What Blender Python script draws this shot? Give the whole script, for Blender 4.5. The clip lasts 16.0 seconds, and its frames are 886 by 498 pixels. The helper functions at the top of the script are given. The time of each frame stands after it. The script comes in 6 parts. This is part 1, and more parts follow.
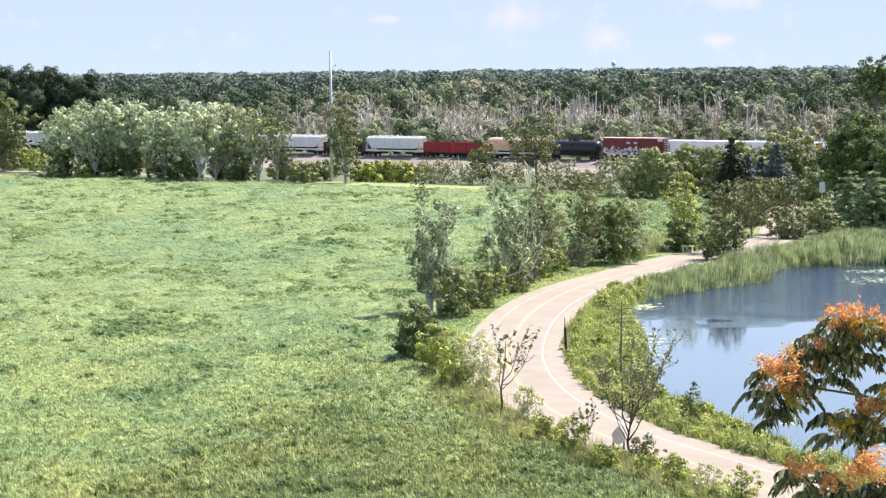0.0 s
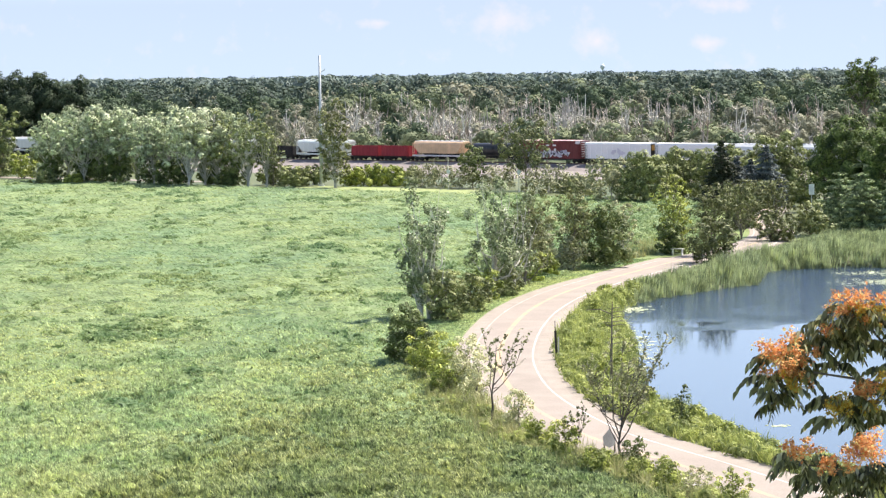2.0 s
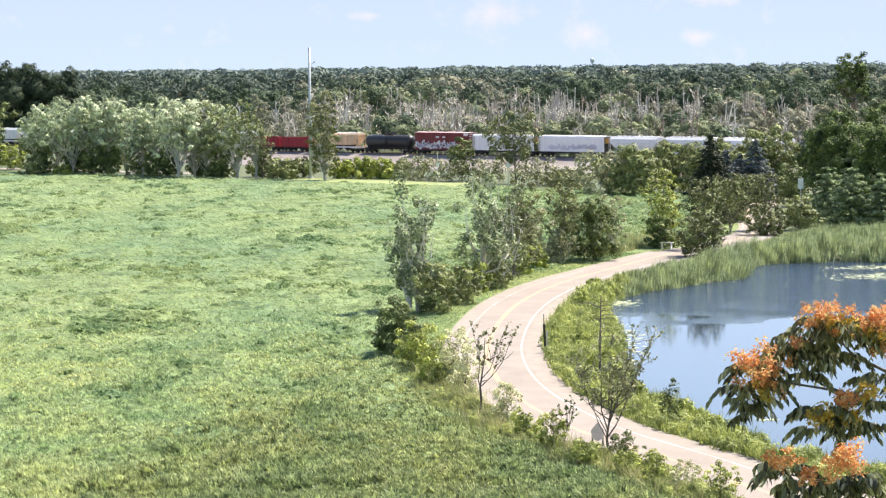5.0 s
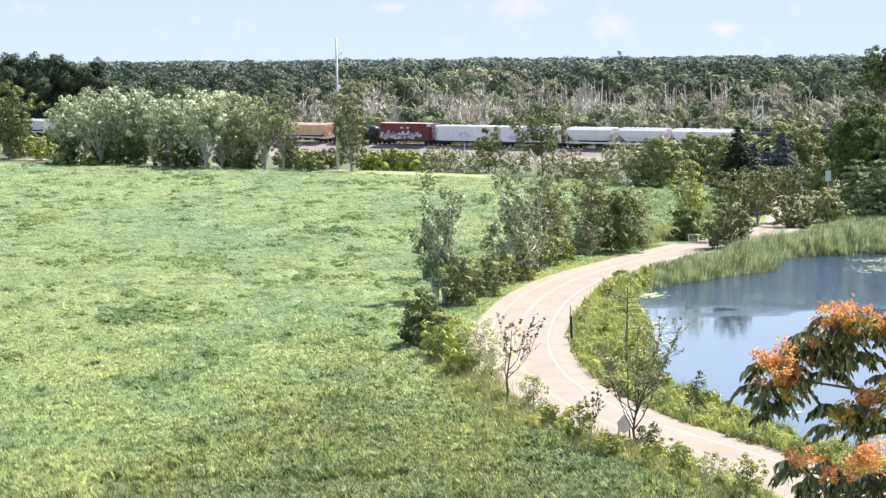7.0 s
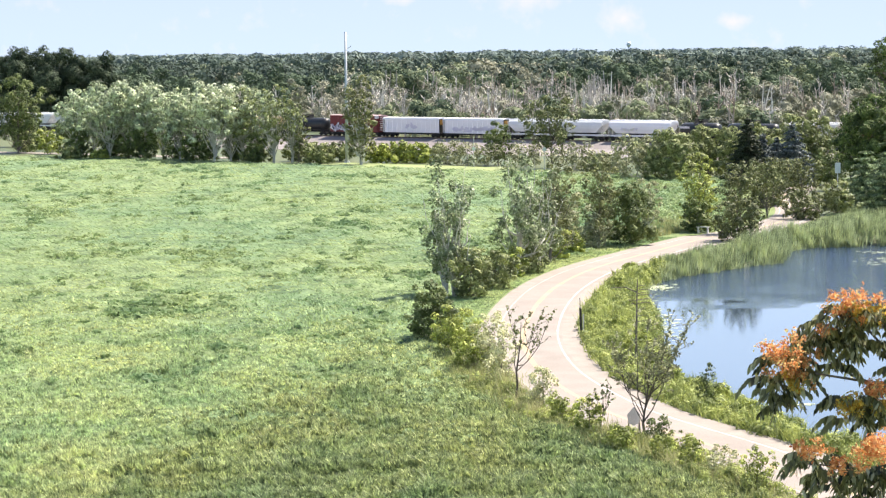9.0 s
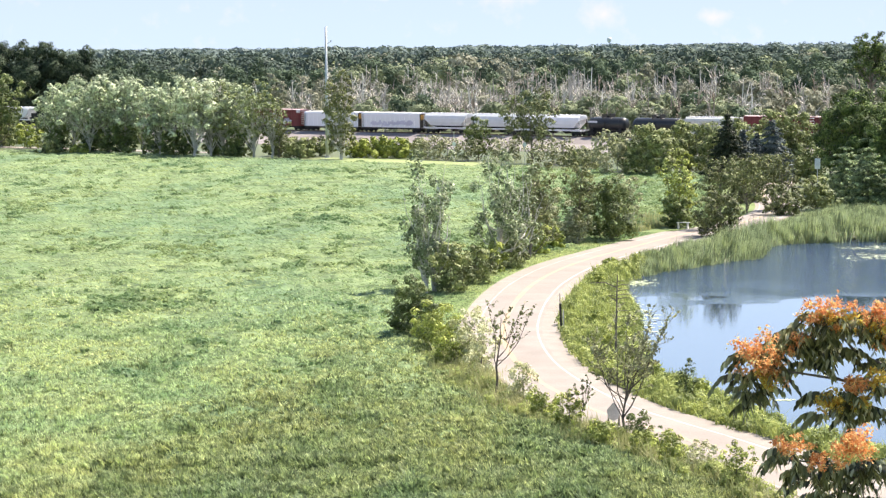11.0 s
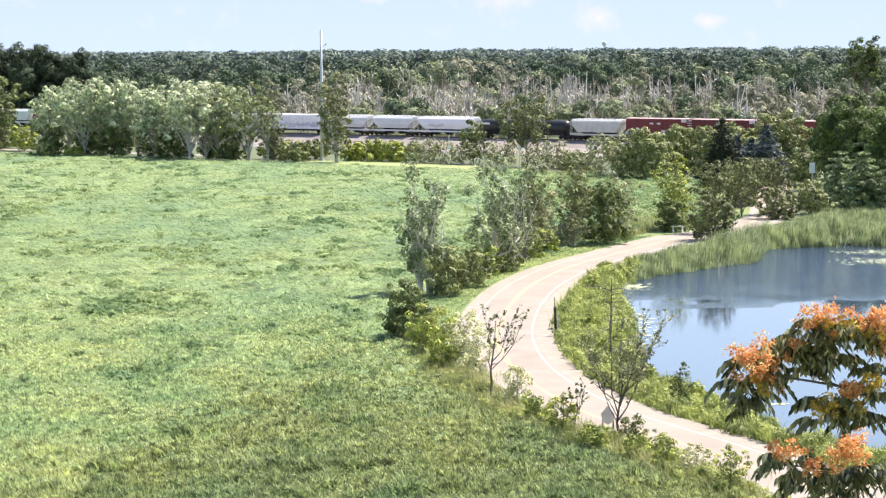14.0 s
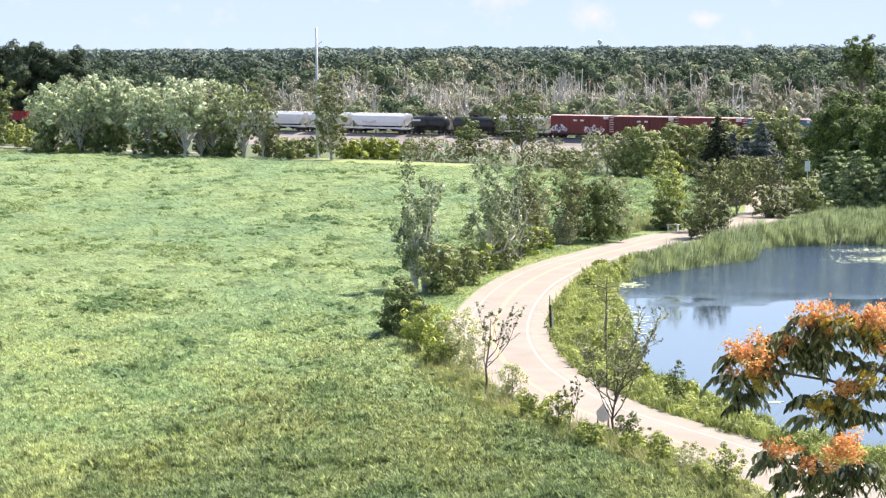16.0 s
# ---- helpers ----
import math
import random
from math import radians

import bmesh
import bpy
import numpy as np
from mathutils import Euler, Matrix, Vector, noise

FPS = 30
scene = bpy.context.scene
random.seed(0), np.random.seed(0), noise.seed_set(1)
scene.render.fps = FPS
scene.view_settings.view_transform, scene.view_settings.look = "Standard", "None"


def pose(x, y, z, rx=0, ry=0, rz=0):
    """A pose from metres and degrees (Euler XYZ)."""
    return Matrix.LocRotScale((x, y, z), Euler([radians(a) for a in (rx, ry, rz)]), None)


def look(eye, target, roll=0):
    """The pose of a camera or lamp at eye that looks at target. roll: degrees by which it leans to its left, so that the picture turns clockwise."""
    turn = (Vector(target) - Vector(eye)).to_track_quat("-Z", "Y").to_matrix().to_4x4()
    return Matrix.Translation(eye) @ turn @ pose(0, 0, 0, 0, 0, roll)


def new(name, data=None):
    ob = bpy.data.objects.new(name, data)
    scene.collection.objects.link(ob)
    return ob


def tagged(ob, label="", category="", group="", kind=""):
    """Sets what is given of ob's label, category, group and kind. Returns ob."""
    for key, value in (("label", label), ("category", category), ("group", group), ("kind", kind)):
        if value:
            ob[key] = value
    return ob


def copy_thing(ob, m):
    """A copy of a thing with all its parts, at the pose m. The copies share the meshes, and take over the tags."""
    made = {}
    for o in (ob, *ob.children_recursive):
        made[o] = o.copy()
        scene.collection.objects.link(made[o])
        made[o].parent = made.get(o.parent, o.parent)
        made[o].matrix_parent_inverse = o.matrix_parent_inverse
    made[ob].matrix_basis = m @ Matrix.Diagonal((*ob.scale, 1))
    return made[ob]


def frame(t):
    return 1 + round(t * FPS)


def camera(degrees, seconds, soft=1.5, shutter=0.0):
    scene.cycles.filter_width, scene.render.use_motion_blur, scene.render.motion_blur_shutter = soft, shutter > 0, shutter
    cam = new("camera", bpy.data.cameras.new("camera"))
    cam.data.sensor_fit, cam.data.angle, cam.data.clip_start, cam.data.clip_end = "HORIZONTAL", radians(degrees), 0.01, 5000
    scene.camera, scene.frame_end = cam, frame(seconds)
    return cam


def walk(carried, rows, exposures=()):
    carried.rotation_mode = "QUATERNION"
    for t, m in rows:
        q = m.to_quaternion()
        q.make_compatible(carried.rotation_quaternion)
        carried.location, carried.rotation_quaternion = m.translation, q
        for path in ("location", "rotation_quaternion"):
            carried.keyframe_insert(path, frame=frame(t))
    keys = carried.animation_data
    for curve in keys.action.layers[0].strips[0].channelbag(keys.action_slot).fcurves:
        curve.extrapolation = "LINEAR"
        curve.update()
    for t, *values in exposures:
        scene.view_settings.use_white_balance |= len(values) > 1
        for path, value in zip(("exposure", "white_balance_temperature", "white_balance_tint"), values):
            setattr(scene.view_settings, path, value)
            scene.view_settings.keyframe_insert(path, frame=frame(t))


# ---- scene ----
EYE = 21.5
cam = camera(20.0, 16.0, soft=1.3)
PATH = [
    (0, pose(0, 0, EYE, 85.903, 0, -0.000) @ pose(0, 0, 0, 0, 0, -0.550)),
    (0.5, pose(0, 0, EYE, 85.919, 0, -0.016) @ pose(0, 0, 0, 0, 0, -0.641)),
    (1, pose(0, 0, EYE, 85.973, 0, -0.083) @ pose(0, 0, 0, 0, 0, -0.755)),
    (1.5, pose(0, 0, EYE, 86.005, 0, -0.153) @ pose(0, 0, 0, 0, 0, -0.817)),
    (2, pose(0, 0, EYE, 85.991, 0, -0.230) @ pose(0, 0, 0, 0, 0, -0.817)),
    (2.5, pose(0, 0, EYE, 85.943, 0, -0.339) @ pose(0, 0, 0, 0, 0, -0.758)),
    (3, pose(0, 0, EYE, 85.877, 0, -0.472) @ pose(0, 0, 0, 0, 0, -0.720)),
    (3.5, pose(0, 0, EYE, 85.843, 0, -0.582) @ pose(0, 0, 0, 0, 0, -0.648)),
    (4, pose(0, 0, EYE, 85.837, 0, -0.625) @ pose(0, 0, 0, 0, 0, -0.592)),
    (6.5, pose(0, 0, EYE, 85.711, 0, -0.019) @ pose(0, 0, 0, 0, 0, -0.512)),
    (7, pose(0, 0, EYE, 85.639, 0, 0.136) @ pose(0, 0, 0, 0, 0, -0.495)),
    (7.5, pose(0, 0, EYE, 85.589, 0, 0.256) @ pose(0, 0, 0, 0, 0, -0.571)),
    (8, pose(0, 0, EYE, 85.555, 0, 0.331) @ pose(0, 0, 0, 0, 0, -0.602)),
    (8.5, pose(0, 0, EYE, 85.523, 0, 0.371) @ pose(0, 0, 0, 0, 0, -0.663)),
    (9, pose(0, 0, EYE, 85.477, 0, 0.353) @ pose(0, 0, 0, 0, 0, -0.631)),
    (11.5, pose(0, 0, EYE, 85.332, 0, -0.191) @ pose(0, 0, 0, 0, 0, -0.518)),
    (12, pose(0, 0, EYE, 85.310, 0, -0.230) @ pose(0, 0, 0, 0, 0, -0.535)),
    (12.5, pose(0, 0, EYE, 85.311, 0, -0.251) @ pose(0, 0, 0, 0, 0, -0.513)),
    (13, pose(0, 0, EYE, 85.337, 0, -0.215) @ pose(0, 0, 0, 0, 0, -0.526)),
    (13.5, pose(0, 0, EYE, 85.383, 0, -0.194) @ pose(0, 0, 0, 0, 0, -0.453)),
    (14, pose(0, 0, EYE, 85.435, 0, -0.224) @ pose(0, 0, 0, 0, 0, -0.368)),
    (14.5, pose(0, 0, EYE, 85.458, 0, -0.308) @ pose(0, 0, 0, 0, 0, -0.352)),
    (15, pose(0, 0, EYE, 85.454, 0, -0.366) @ pose(0, 0, 0, 0, 0, -0.323)),
    (15.5, pose(0, 0, EYE, 85.424, 0, -0.373) @ pose(0, 0, 0, 0, 0, -0.261)),
    (16, pose(0, 0, EYE, 85.386, 0, -0.332) @ pose(0, 0, 0, 0, 0, -0.289))
]
walk(cam, PATH, [(0, 0.95, 6500, 13.5), (4, 0.95, 6500, 13.5), (7, 1.0, 6500, 13.5), (12, 1.05, 6500, 13.5), (16, 1.03, 6500, 13.5)])

# ---- light ----
world = bpy.data.worlds.new("sky")
scene.world = world
world.use_nodes = True
_n = world.node_tree.nodes
_sky = _n.new("ShaderNodeTexSky")
_sky.sky_type, _sky.sun_disc = "NISHITA", False
SUN_ELEV, SUN_AZ = radians(58), radians(54)      # azimuth clockwise from +y
_sky.sun_elevation, _sky.sun_rotation = SUN_ELEV, SUN_AZ
_n["Background"].inputs[1].default_value = 0.1
world.node_tree.links.new(_sky.outputs[0], _n["Background"].inputs[0])
sun = new("sun", bpy.data.lights.new("sun", "SUN"))
sun.data.energy, sun.data.angle, sun.data.color = 5.0, radians(0.6), (1.0, 0.93, 0.80)
sun.matrix_world = look((0, 0, 300), Vector((0, 0, 300)) - Vector((math.sin(SUN_AZ) * math.cos(SUN_ELEV), math.cos(SUN_AZ) * math.cos(SUN_ELEV), math.sin(SUN_ELEV))))


# ---- materials ----
def nodes_of(name):
    m = bpy.data.materials.new(name)
    m.use_nodes = True
    t = m.node_tree
    return m, t, t.nodes["Principled BSDF"], t.nodes["Material Output"]


def noise_node(t, scale, detail=4, coord=None, rough=0.55):
    n = t.nodes.new("ShaderNodeTexNoise")
    n.inputs["Scale"].default_value, n.inputs["Detail"].default_value, n.inputs["Roughness"].default_value = scale, detail, rough
    if coord:
        t.links.new(coord, n.inputs["Vector"])
    return n


def ramp_node(t, value, stops):
    r = t.nodes.new("ShaderNodeValToRGB")
    while len(r.color_ramp.elements) < len(stops):
        r.color_ramp.elements.new(0.5)
    for e, (p, c) in zip(r.color_ramp.elements, stops):
        e.position, e.color = p, (*c, 1)
    t.links.new(value, r.inputs[0])
    return r.outputs[0]


def mix_node(t, a, b, fac, how="MIX"):
    n = t.nodes.new("ShaderNodeMix")
    n.data_type, n.blend_type = "RGBA", how
    for value, socket in ((fac, n.inputs[0]), (a, n.inputs[6]), (b, n.inputs[7])):
        if isinstance(value, bpy.types.NodeSocket):
            t.links.new(value, socket)
        elif isinstance(value, (int, float)):
            socket.default_value = value
        else:
            socket.default_value = (*value, 1)
    return n.outputs[2]


def surface(name, dark, light, rough=0.7, scale=2.0, fine=30.0, bump=0.3, metal=0.0, depth=0.02, grain=0.6):
    """Plain matter with stains at one scale and grain at another."""
    m, t, p, _ = nodes_of(name)
    co = t.nodes.new("ShaderNodeTexCoord").outputs["Object"]
    big, small = noise_node(t, scale, 5, co), noise_node(t, fine, 3, co)
    base = ramp_node(t, big.outputs[0], [(0.3, dark), (0.7, light)])
    col = mix_node(t, base, ramp_node(t, small.outputs[0], [(0.25, (0.55, 0.55, 0.55)), (0.75, (1.0, 1.0, 1.0))]), grain, "MULTIPLY")
    t.links.new(col, p.inputs["Base Color"])
    p.inputs["Roughness"].default_value, p.inputs["Metallic"].default_value = rough, metal
    b = t.nodes.new("ShaderNodeBump")
    b.inputs["Strength"].default_value, b.inputs["Distance"].default_value = bump, depth
    t.links.new(small.outputs[0], b.inputs["Height"])
    t.links.new(b.outputs[0], p.inputs["Normal"])
    return m


def leaves(name, dark, light, patch_dark=None, patch_scale=0.15, through_light=0.09, gloss=0.25, even=0.22, tip=None):
    """Leaves: each leaf has its own tint, and light comes through."""
    m, t, p, out = nodes_of(name)
    geo = t.nodes.new("ShaderNodeNewGeometry")
    soft = [tuple(a * (1 - even) + b * even for a, b in zip(*pair)) for pair in ((dark, light), (light, dark))]
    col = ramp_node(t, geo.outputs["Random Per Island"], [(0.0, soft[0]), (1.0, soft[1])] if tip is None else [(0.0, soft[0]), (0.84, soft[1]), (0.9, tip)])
    # patch_dark varies the tint and stands in for shaded gaps between leaf clumps
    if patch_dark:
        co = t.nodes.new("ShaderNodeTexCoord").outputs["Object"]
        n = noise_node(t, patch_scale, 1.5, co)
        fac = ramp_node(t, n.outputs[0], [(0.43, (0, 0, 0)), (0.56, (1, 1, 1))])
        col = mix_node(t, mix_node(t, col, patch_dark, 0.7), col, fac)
    t.links.new(col, p.inputs["Base Color"])
    p.inputs["Roughness"].default_value = 0.55
    p.inputs["Specular IOR Level"].default_value = gloss
    tr = t.nodes.new("ShaderNodeBsdfTranslucent")
    t.links.new(col, tr.inputs[0])
    mx = t.nodes.new("ShaderNodeMixShader")
    mx.inputs[0].default_value = through_light
    t.links.new(p.outputs[0], mx.inputs[1])
    t.links.new(tr.outputs[0], mx.inputs[2])
    t.links.new(mx.outputs[0], out.inputs[0])
    return m


def field_material(name, stops, scale, grain, per_leaf=False, vary_by=1.0, tussocky=True):
    """Meadow: broad patches of yellow, fresh and bluish green, with streaks."""
    m, t, p, out = nodes_of(name)
    co = t.nodes.new("ShaderNodeTexCoord").outputs["Object"]
    mp = t.nodes.new("ShaderNodeMapping")
    mp.inputs["Scale"].default_value = (1.0, 0.3, 1.0)
    t.links.new(co, mp.inputs[0])
    big = noise_node(t, scale, 6, mp.outputs[0], 0.6)
    col = ramp_node(t, big.outputs[0], stops)
    if per_leaf:
        geo = t.nodes.new("ShaderNodeNewGeometry")
        vary = ramp_node(t, geo.outputs["Random Per Island"], [(0.0, (1 - 0.64 * vary_by, 1 - 0.6 * vary_by, 1 - 0.66 * vary_by)), (0.5, (0.96, 0.98, 0.96)), (1.0, (1 + 0.5 * vary_by, 1 + 0.42 * vary_by, 1 + 0.3 * vary_by))])
    else:
        vary = ramp_node(t, noise_node(t, grain, 4, co).outputs[0], [(0.3, (0.45, 0.5, 0.45)), (0.7, (1.0, 1.0, 1.0))])
    col = mix_node(t, col, vary, 1.0, "MULTIPLY")
    if per_leaf:
        wind = t.nodes.new("ShaderNodeMapping")
        wind.inputs["Scale"].default_value = (0.55, 0.32, 1.0)
        t.links.new(co, wind.inputs[0])
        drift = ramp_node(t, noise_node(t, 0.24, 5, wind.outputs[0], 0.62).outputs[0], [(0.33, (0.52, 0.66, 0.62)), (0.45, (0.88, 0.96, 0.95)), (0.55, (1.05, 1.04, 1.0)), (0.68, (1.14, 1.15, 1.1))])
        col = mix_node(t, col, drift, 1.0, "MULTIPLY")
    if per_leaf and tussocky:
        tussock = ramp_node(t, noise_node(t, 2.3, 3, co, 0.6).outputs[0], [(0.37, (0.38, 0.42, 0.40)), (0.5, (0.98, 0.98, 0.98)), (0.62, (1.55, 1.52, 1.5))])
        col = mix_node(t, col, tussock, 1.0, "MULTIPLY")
    t.links.new(col, p.inputs["Base Color"])
    p.inputs["Roughness"].default_value, p.inputs["Specular IOR Level"].default_value = 0.6, 0.25
    if per_leaf:
        tr = t.nodes.new("ShaderNodeBsdfTranslucent")
        t.links.new(col, tr.inputs[0])
        mx = t.nodes.new("ShaderNodeMixShader")
        mx.inputs[0].default_value = 0.4
        t.links.new(p.outputs[0], mx.inputs[1])
        t.links.new(tr.outputs[0], mx.inputs[2])
        t.links.new(mx.outputs[0], out.inputs[0])
    return m


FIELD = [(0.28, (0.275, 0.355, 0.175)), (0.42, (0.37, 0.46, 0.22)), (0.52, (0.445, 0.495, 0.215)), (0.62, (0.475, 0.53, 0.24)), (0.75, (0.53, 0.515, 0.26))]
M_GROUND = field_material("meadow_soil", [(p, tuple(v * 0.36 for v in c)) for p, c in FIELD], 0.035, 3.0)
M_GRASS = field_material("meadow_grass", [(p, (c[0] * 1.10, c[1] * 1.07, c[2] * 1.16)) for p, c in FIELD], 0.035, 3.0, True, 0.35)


def canopy_material():
    m, t, p, _ = nodes_of("meadow_canopy")
    co = t.nodes.new("ShaderNodeTexCoord").outputs["Object"]
    mp = t.nodes.new("ShaderNodeMapping")
    mp.inputs["Scale"].default_value = (1.0, 0.35, 1.0)
    t.links.new(co, mp.inputs[0])
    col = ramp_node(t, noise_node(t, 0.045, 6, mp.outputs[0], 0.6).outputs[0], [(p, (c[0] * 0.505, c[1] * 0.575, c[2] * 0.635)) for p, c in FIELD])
    # dark streaks in the colour stand in for shaded sides of grass swells
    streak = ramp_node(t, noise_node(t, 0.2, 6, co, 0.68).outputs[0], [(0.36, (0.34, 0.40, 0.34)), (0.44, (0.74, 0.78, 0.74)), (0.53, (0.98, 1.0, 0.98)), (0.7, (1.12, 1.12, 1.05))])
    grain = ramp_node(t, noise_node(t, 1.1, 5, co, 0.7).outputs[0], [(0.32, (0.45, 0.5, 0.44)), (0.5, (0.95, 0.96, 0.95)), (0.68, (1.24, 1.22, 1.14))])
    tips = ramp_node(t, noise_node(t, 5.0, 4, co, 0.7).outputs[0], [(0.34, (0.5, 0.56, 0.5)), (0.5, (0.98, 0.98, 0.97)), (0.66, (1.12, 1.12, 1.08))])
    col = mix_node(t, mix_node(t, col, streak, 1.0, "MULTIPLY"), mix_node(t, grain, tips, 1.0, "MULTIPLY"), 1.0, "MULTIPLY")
    t.links.new(col, p.inputs["Base Color"])
    p.inputs["Roughness"].default_value, p.inputs["Specular IOR Level"].default_value = 0.75, 0.15
    b = t.nodes.new("ShaderNodeBump")
    b.inputs["Strength"].default_value, b.inputs["Distance"].default_value = 0.7, 0.12
    t.links.new(noise_node(t, 2.2, 4, co).outputs[0], b.inputs["Height"])
    t.links.new(b.outputs[0], p.inputs["Normal"])
    return m


M_CANOPY = canopy_material()
# grass colour darkened to stand in for the shaded side of swells
M_SHADE_TUSSOCK = field_material("shade_toned_tussock", [(p, (c[0] * 0.62, c[1] * 0.70, c[2] * 0.70)) for p, c in FIELD], 0.035, 3.0, True, 0.1, False)
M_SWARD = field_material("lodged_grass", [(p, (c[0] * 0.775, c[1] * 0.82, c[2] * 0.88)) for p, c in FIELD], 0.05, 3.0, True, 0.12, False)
# darker copy of the grass colour: sedge that also stands in for shade
M_SHADE_SEDGE = field_material("shade_toned_sedge", [(p, (c[0] * 0.65, c[1] * 0.65, c[2] * 0.65)) for p, c in FIELD], 0.06, 3.0, True, 1.0)
M_VERGE = surface("mown_grass", (0.14, 0.20, 0.055), (0.23, 0.29, 0.085), 0.8, 0.3, 6.0, 0.6)
M_ROAD = surface("worn_asphalt", (0.300, 0.256, 0.219), (0.376, 0.322, 0.277), 0.85, 0.25, 9.0, 0.15)
M_SHOULDER = surface("pale_gravel", (0.315, 0.272, 0.232), (0.40, 0.35, 0.30), 0.9, 0.5, 14.0, 0.5)


def road_paint(name, colour, left):
    """Paint worn through to the asphalt; left says how much of it is left."""
    m, t, p, _ = nodes_of(name)
    co = t.nodes.new("ShaderNodeTexCoord").outputs["Object"]
    under = ramp_node(t, noise_node(t, 0.25, 4, co).outputs[0], [(0.3, (0.30, 0.245, 0.207)), (0.7, (0.37, 0.304, 0.259))])
    wear = ramp_node(t, noise_node(t, 0.35, 7, co, 0.72).outputs[0], [(0.62 - 0.4 * left, (0.12, 0.12, 0.12)), (0.82 - 0.4 * left, (1, 1, 1))])
    t.links.new(mix_node(t, under, colour, wear), p.inputs["Base Color"])
    p.inputs["Roughness"].default_value = 0.75
    return m


M_WHITE = road_paint("white_road_paint", (0.54, 0.53, 0.51), 0.62)
M_WHITE_WORN = road_paint("worn_white_road_paint", (0.52, 0.50, 0.48), 0.35)
M_YELLOW = road_paint("yellow_road_paint", (0.48, 0.35, 0.19), 0.5)
M_BALLAST = surface("ballast", (0.20, 0.175, 0.165), (0.33, 0.29, 0.28), 0.95, 0.12, 4.0, 0.8)
M_REED = leaves("reed_leaf", (0.31, 0.38, 0.17), (0.86, 0.92, 0.53), (0.085, 0.12, 0.05), 0.8, 0.26)
# pale pad colour includes the sun glint on the pads
M_PAD = leaves("lily_pad_leaf", (0.36, 0.42, 0.24), (0.62, 0.66, 0.42), None, 0.4, 0.1)
M_WEED = leaves("weed_leaf", (0.22, 0.29, 0.07), (0.70, 0.72, 0.25), (0.10, 0.14, 0.038), 0.7, 0.35)
M_STRAW = leaves("straw_grass", (0.32, 0.33, 0.13), (0.60, 0.56, 0.30), (0.24, 0.28, 0.10), 0.4, 0.35)
M_BARK = surface("grey_bark", (0.13, 0.11, 0.09), (0.26, 0.23, 0.19), 0.9, 1.2, 8.0, 0.8)
M_DARKBARK = surface("dark_bark", (0.07, 0.058, 0.046), (0.16, 0.135, 0.11), 0.9, 1.2, 8.0, 0.8)
M_PALEBARK = surface("pale_bark", (0.52, 0.50, 0.44), (0.78, 0.75, 0.68), 0.85, 1.2, 8.0, 0.6)
M_DEADWOOD = surface("dead_wood", (0.46, 0.42, 0.37), (0.74, 0.69, 0.62), 0.9, 0.3, 5.0, 0.5)


def dead_tree_wood():
    """Weathered wood: some trees and branches are bleached, some brown."""
    m, t, p, _ = nodes_of("bleached_wood")
    co = t.nodes.new("ShaderNodeTexCoord").outputs["Object"]
    tone = ramp_node(t, noise_node(t, 0.09, 3, co).outputs[0], [(0.36, (0.42, 0.34, 0.27)), (0.48, (0.74, 0.68, 0.61)), (0.62, (0.92, 0.88, 0.82))])
    each = ramp_node(t, t.nodes.new("ShaderNodeNewGeometry").outputs["Random Per Island"], [(0.0, (0.45, 0.43, 0.42)), (1.0, (1.05, 1.03, 1.0))])
    t.links.new(mix_node(t, tone, each, 1.0, "MULTIPLY"), p.inputs["Base Color"])
    p.inputs["Roughness"].default_value = 0.9
    return m


M_DEADTREES = dead_tree_wood()
M_RAIL = surface("rail_steel", (0.20, 0.13, 0.10), (0.32, 0.24, 0.20), 0.5, 2.0, 20.0, 0.2, 0.6)
M_STEEL = surface("galvanised_steel", (0.52, 0.55, 0.56), (0.66, 0.69, 0.70), 0.5, 0.8, 12.0, 0.1, 0.3)


def water_material():
    m, t, p, _ = nodes_of("pond_water")
    co = t.nodes.new("ShaderNodeTexCoord").outputs["Object"]
    p.inputs["Base Color"].default_value = (0.024, 0.045, 0.085, 1)
    p.inputs["Roughness"].default_value, p.inputs["IOR"].default_value = 0.04, 1.33
    # a breeze roughens the far half; the near half lies calm
    gx = t.nodes.new("ShaderNodeSeparateXYZ")
    t.links.new(co, gx.inputs[0])
    wob = noise_node(t, 0.09, 3, co)
    add = t.nodes.new("ShaderNodeMath")
    add.operation, add.inputs[1].default_value = "MULTIPLY_ADD", 40.0
    t.links.new(wob.outputs[0], add.inputs[0])
    t.links.new(gx.outputs[1], add.inputs[2])
    rng = t.nodes.new("ShaderNodeMapRange")
    rng.inputs[1].default_value, rng.inputs[2].default_value = 243.0, 256.0
    rng.inputs[3].default_value, rng.inputs[4].default_value = 0.009, 0.95
    t.links.new(add.outputs[0], rng.inputs[0])
    mp = t.nodes.new("ShaderNodeMapping")
    mp.inputs["Scale"].default_value = (0.35, 1.0, 1.0)
    t.links.new(co, mp.inputs[0])
    streak = ramp_node(t, noise_node(t, 0.16, 5, mp.outputs[0], 0.65).outputs[0], [(0.3, (0.35, 0.35, 0.35)), (0.42, (1, 1, 1))])
    gust = t.nodes.new("ShaderNodeMath")
    gust.operation = "MULTIPLY"
    t.links.new(rng.outputs[0], gust.inputs[0])
    t.links.new(streak, gust.inputs[1])
    rip = noise_node(t, 5.0, 3, co)
    b = t.nodes.new("ShaderNodeBump")
    b.inputs["Distance"].default_value = 0.16
    t.links.new(gust.outputs[0], b.inputs["Strength"])
    t.links.new(rip.outputs[0], b.inputs["Height"])
    t.links.new(b.outputs[0], p.inputs["Normal"])
    return m


M_WATER = water_material()


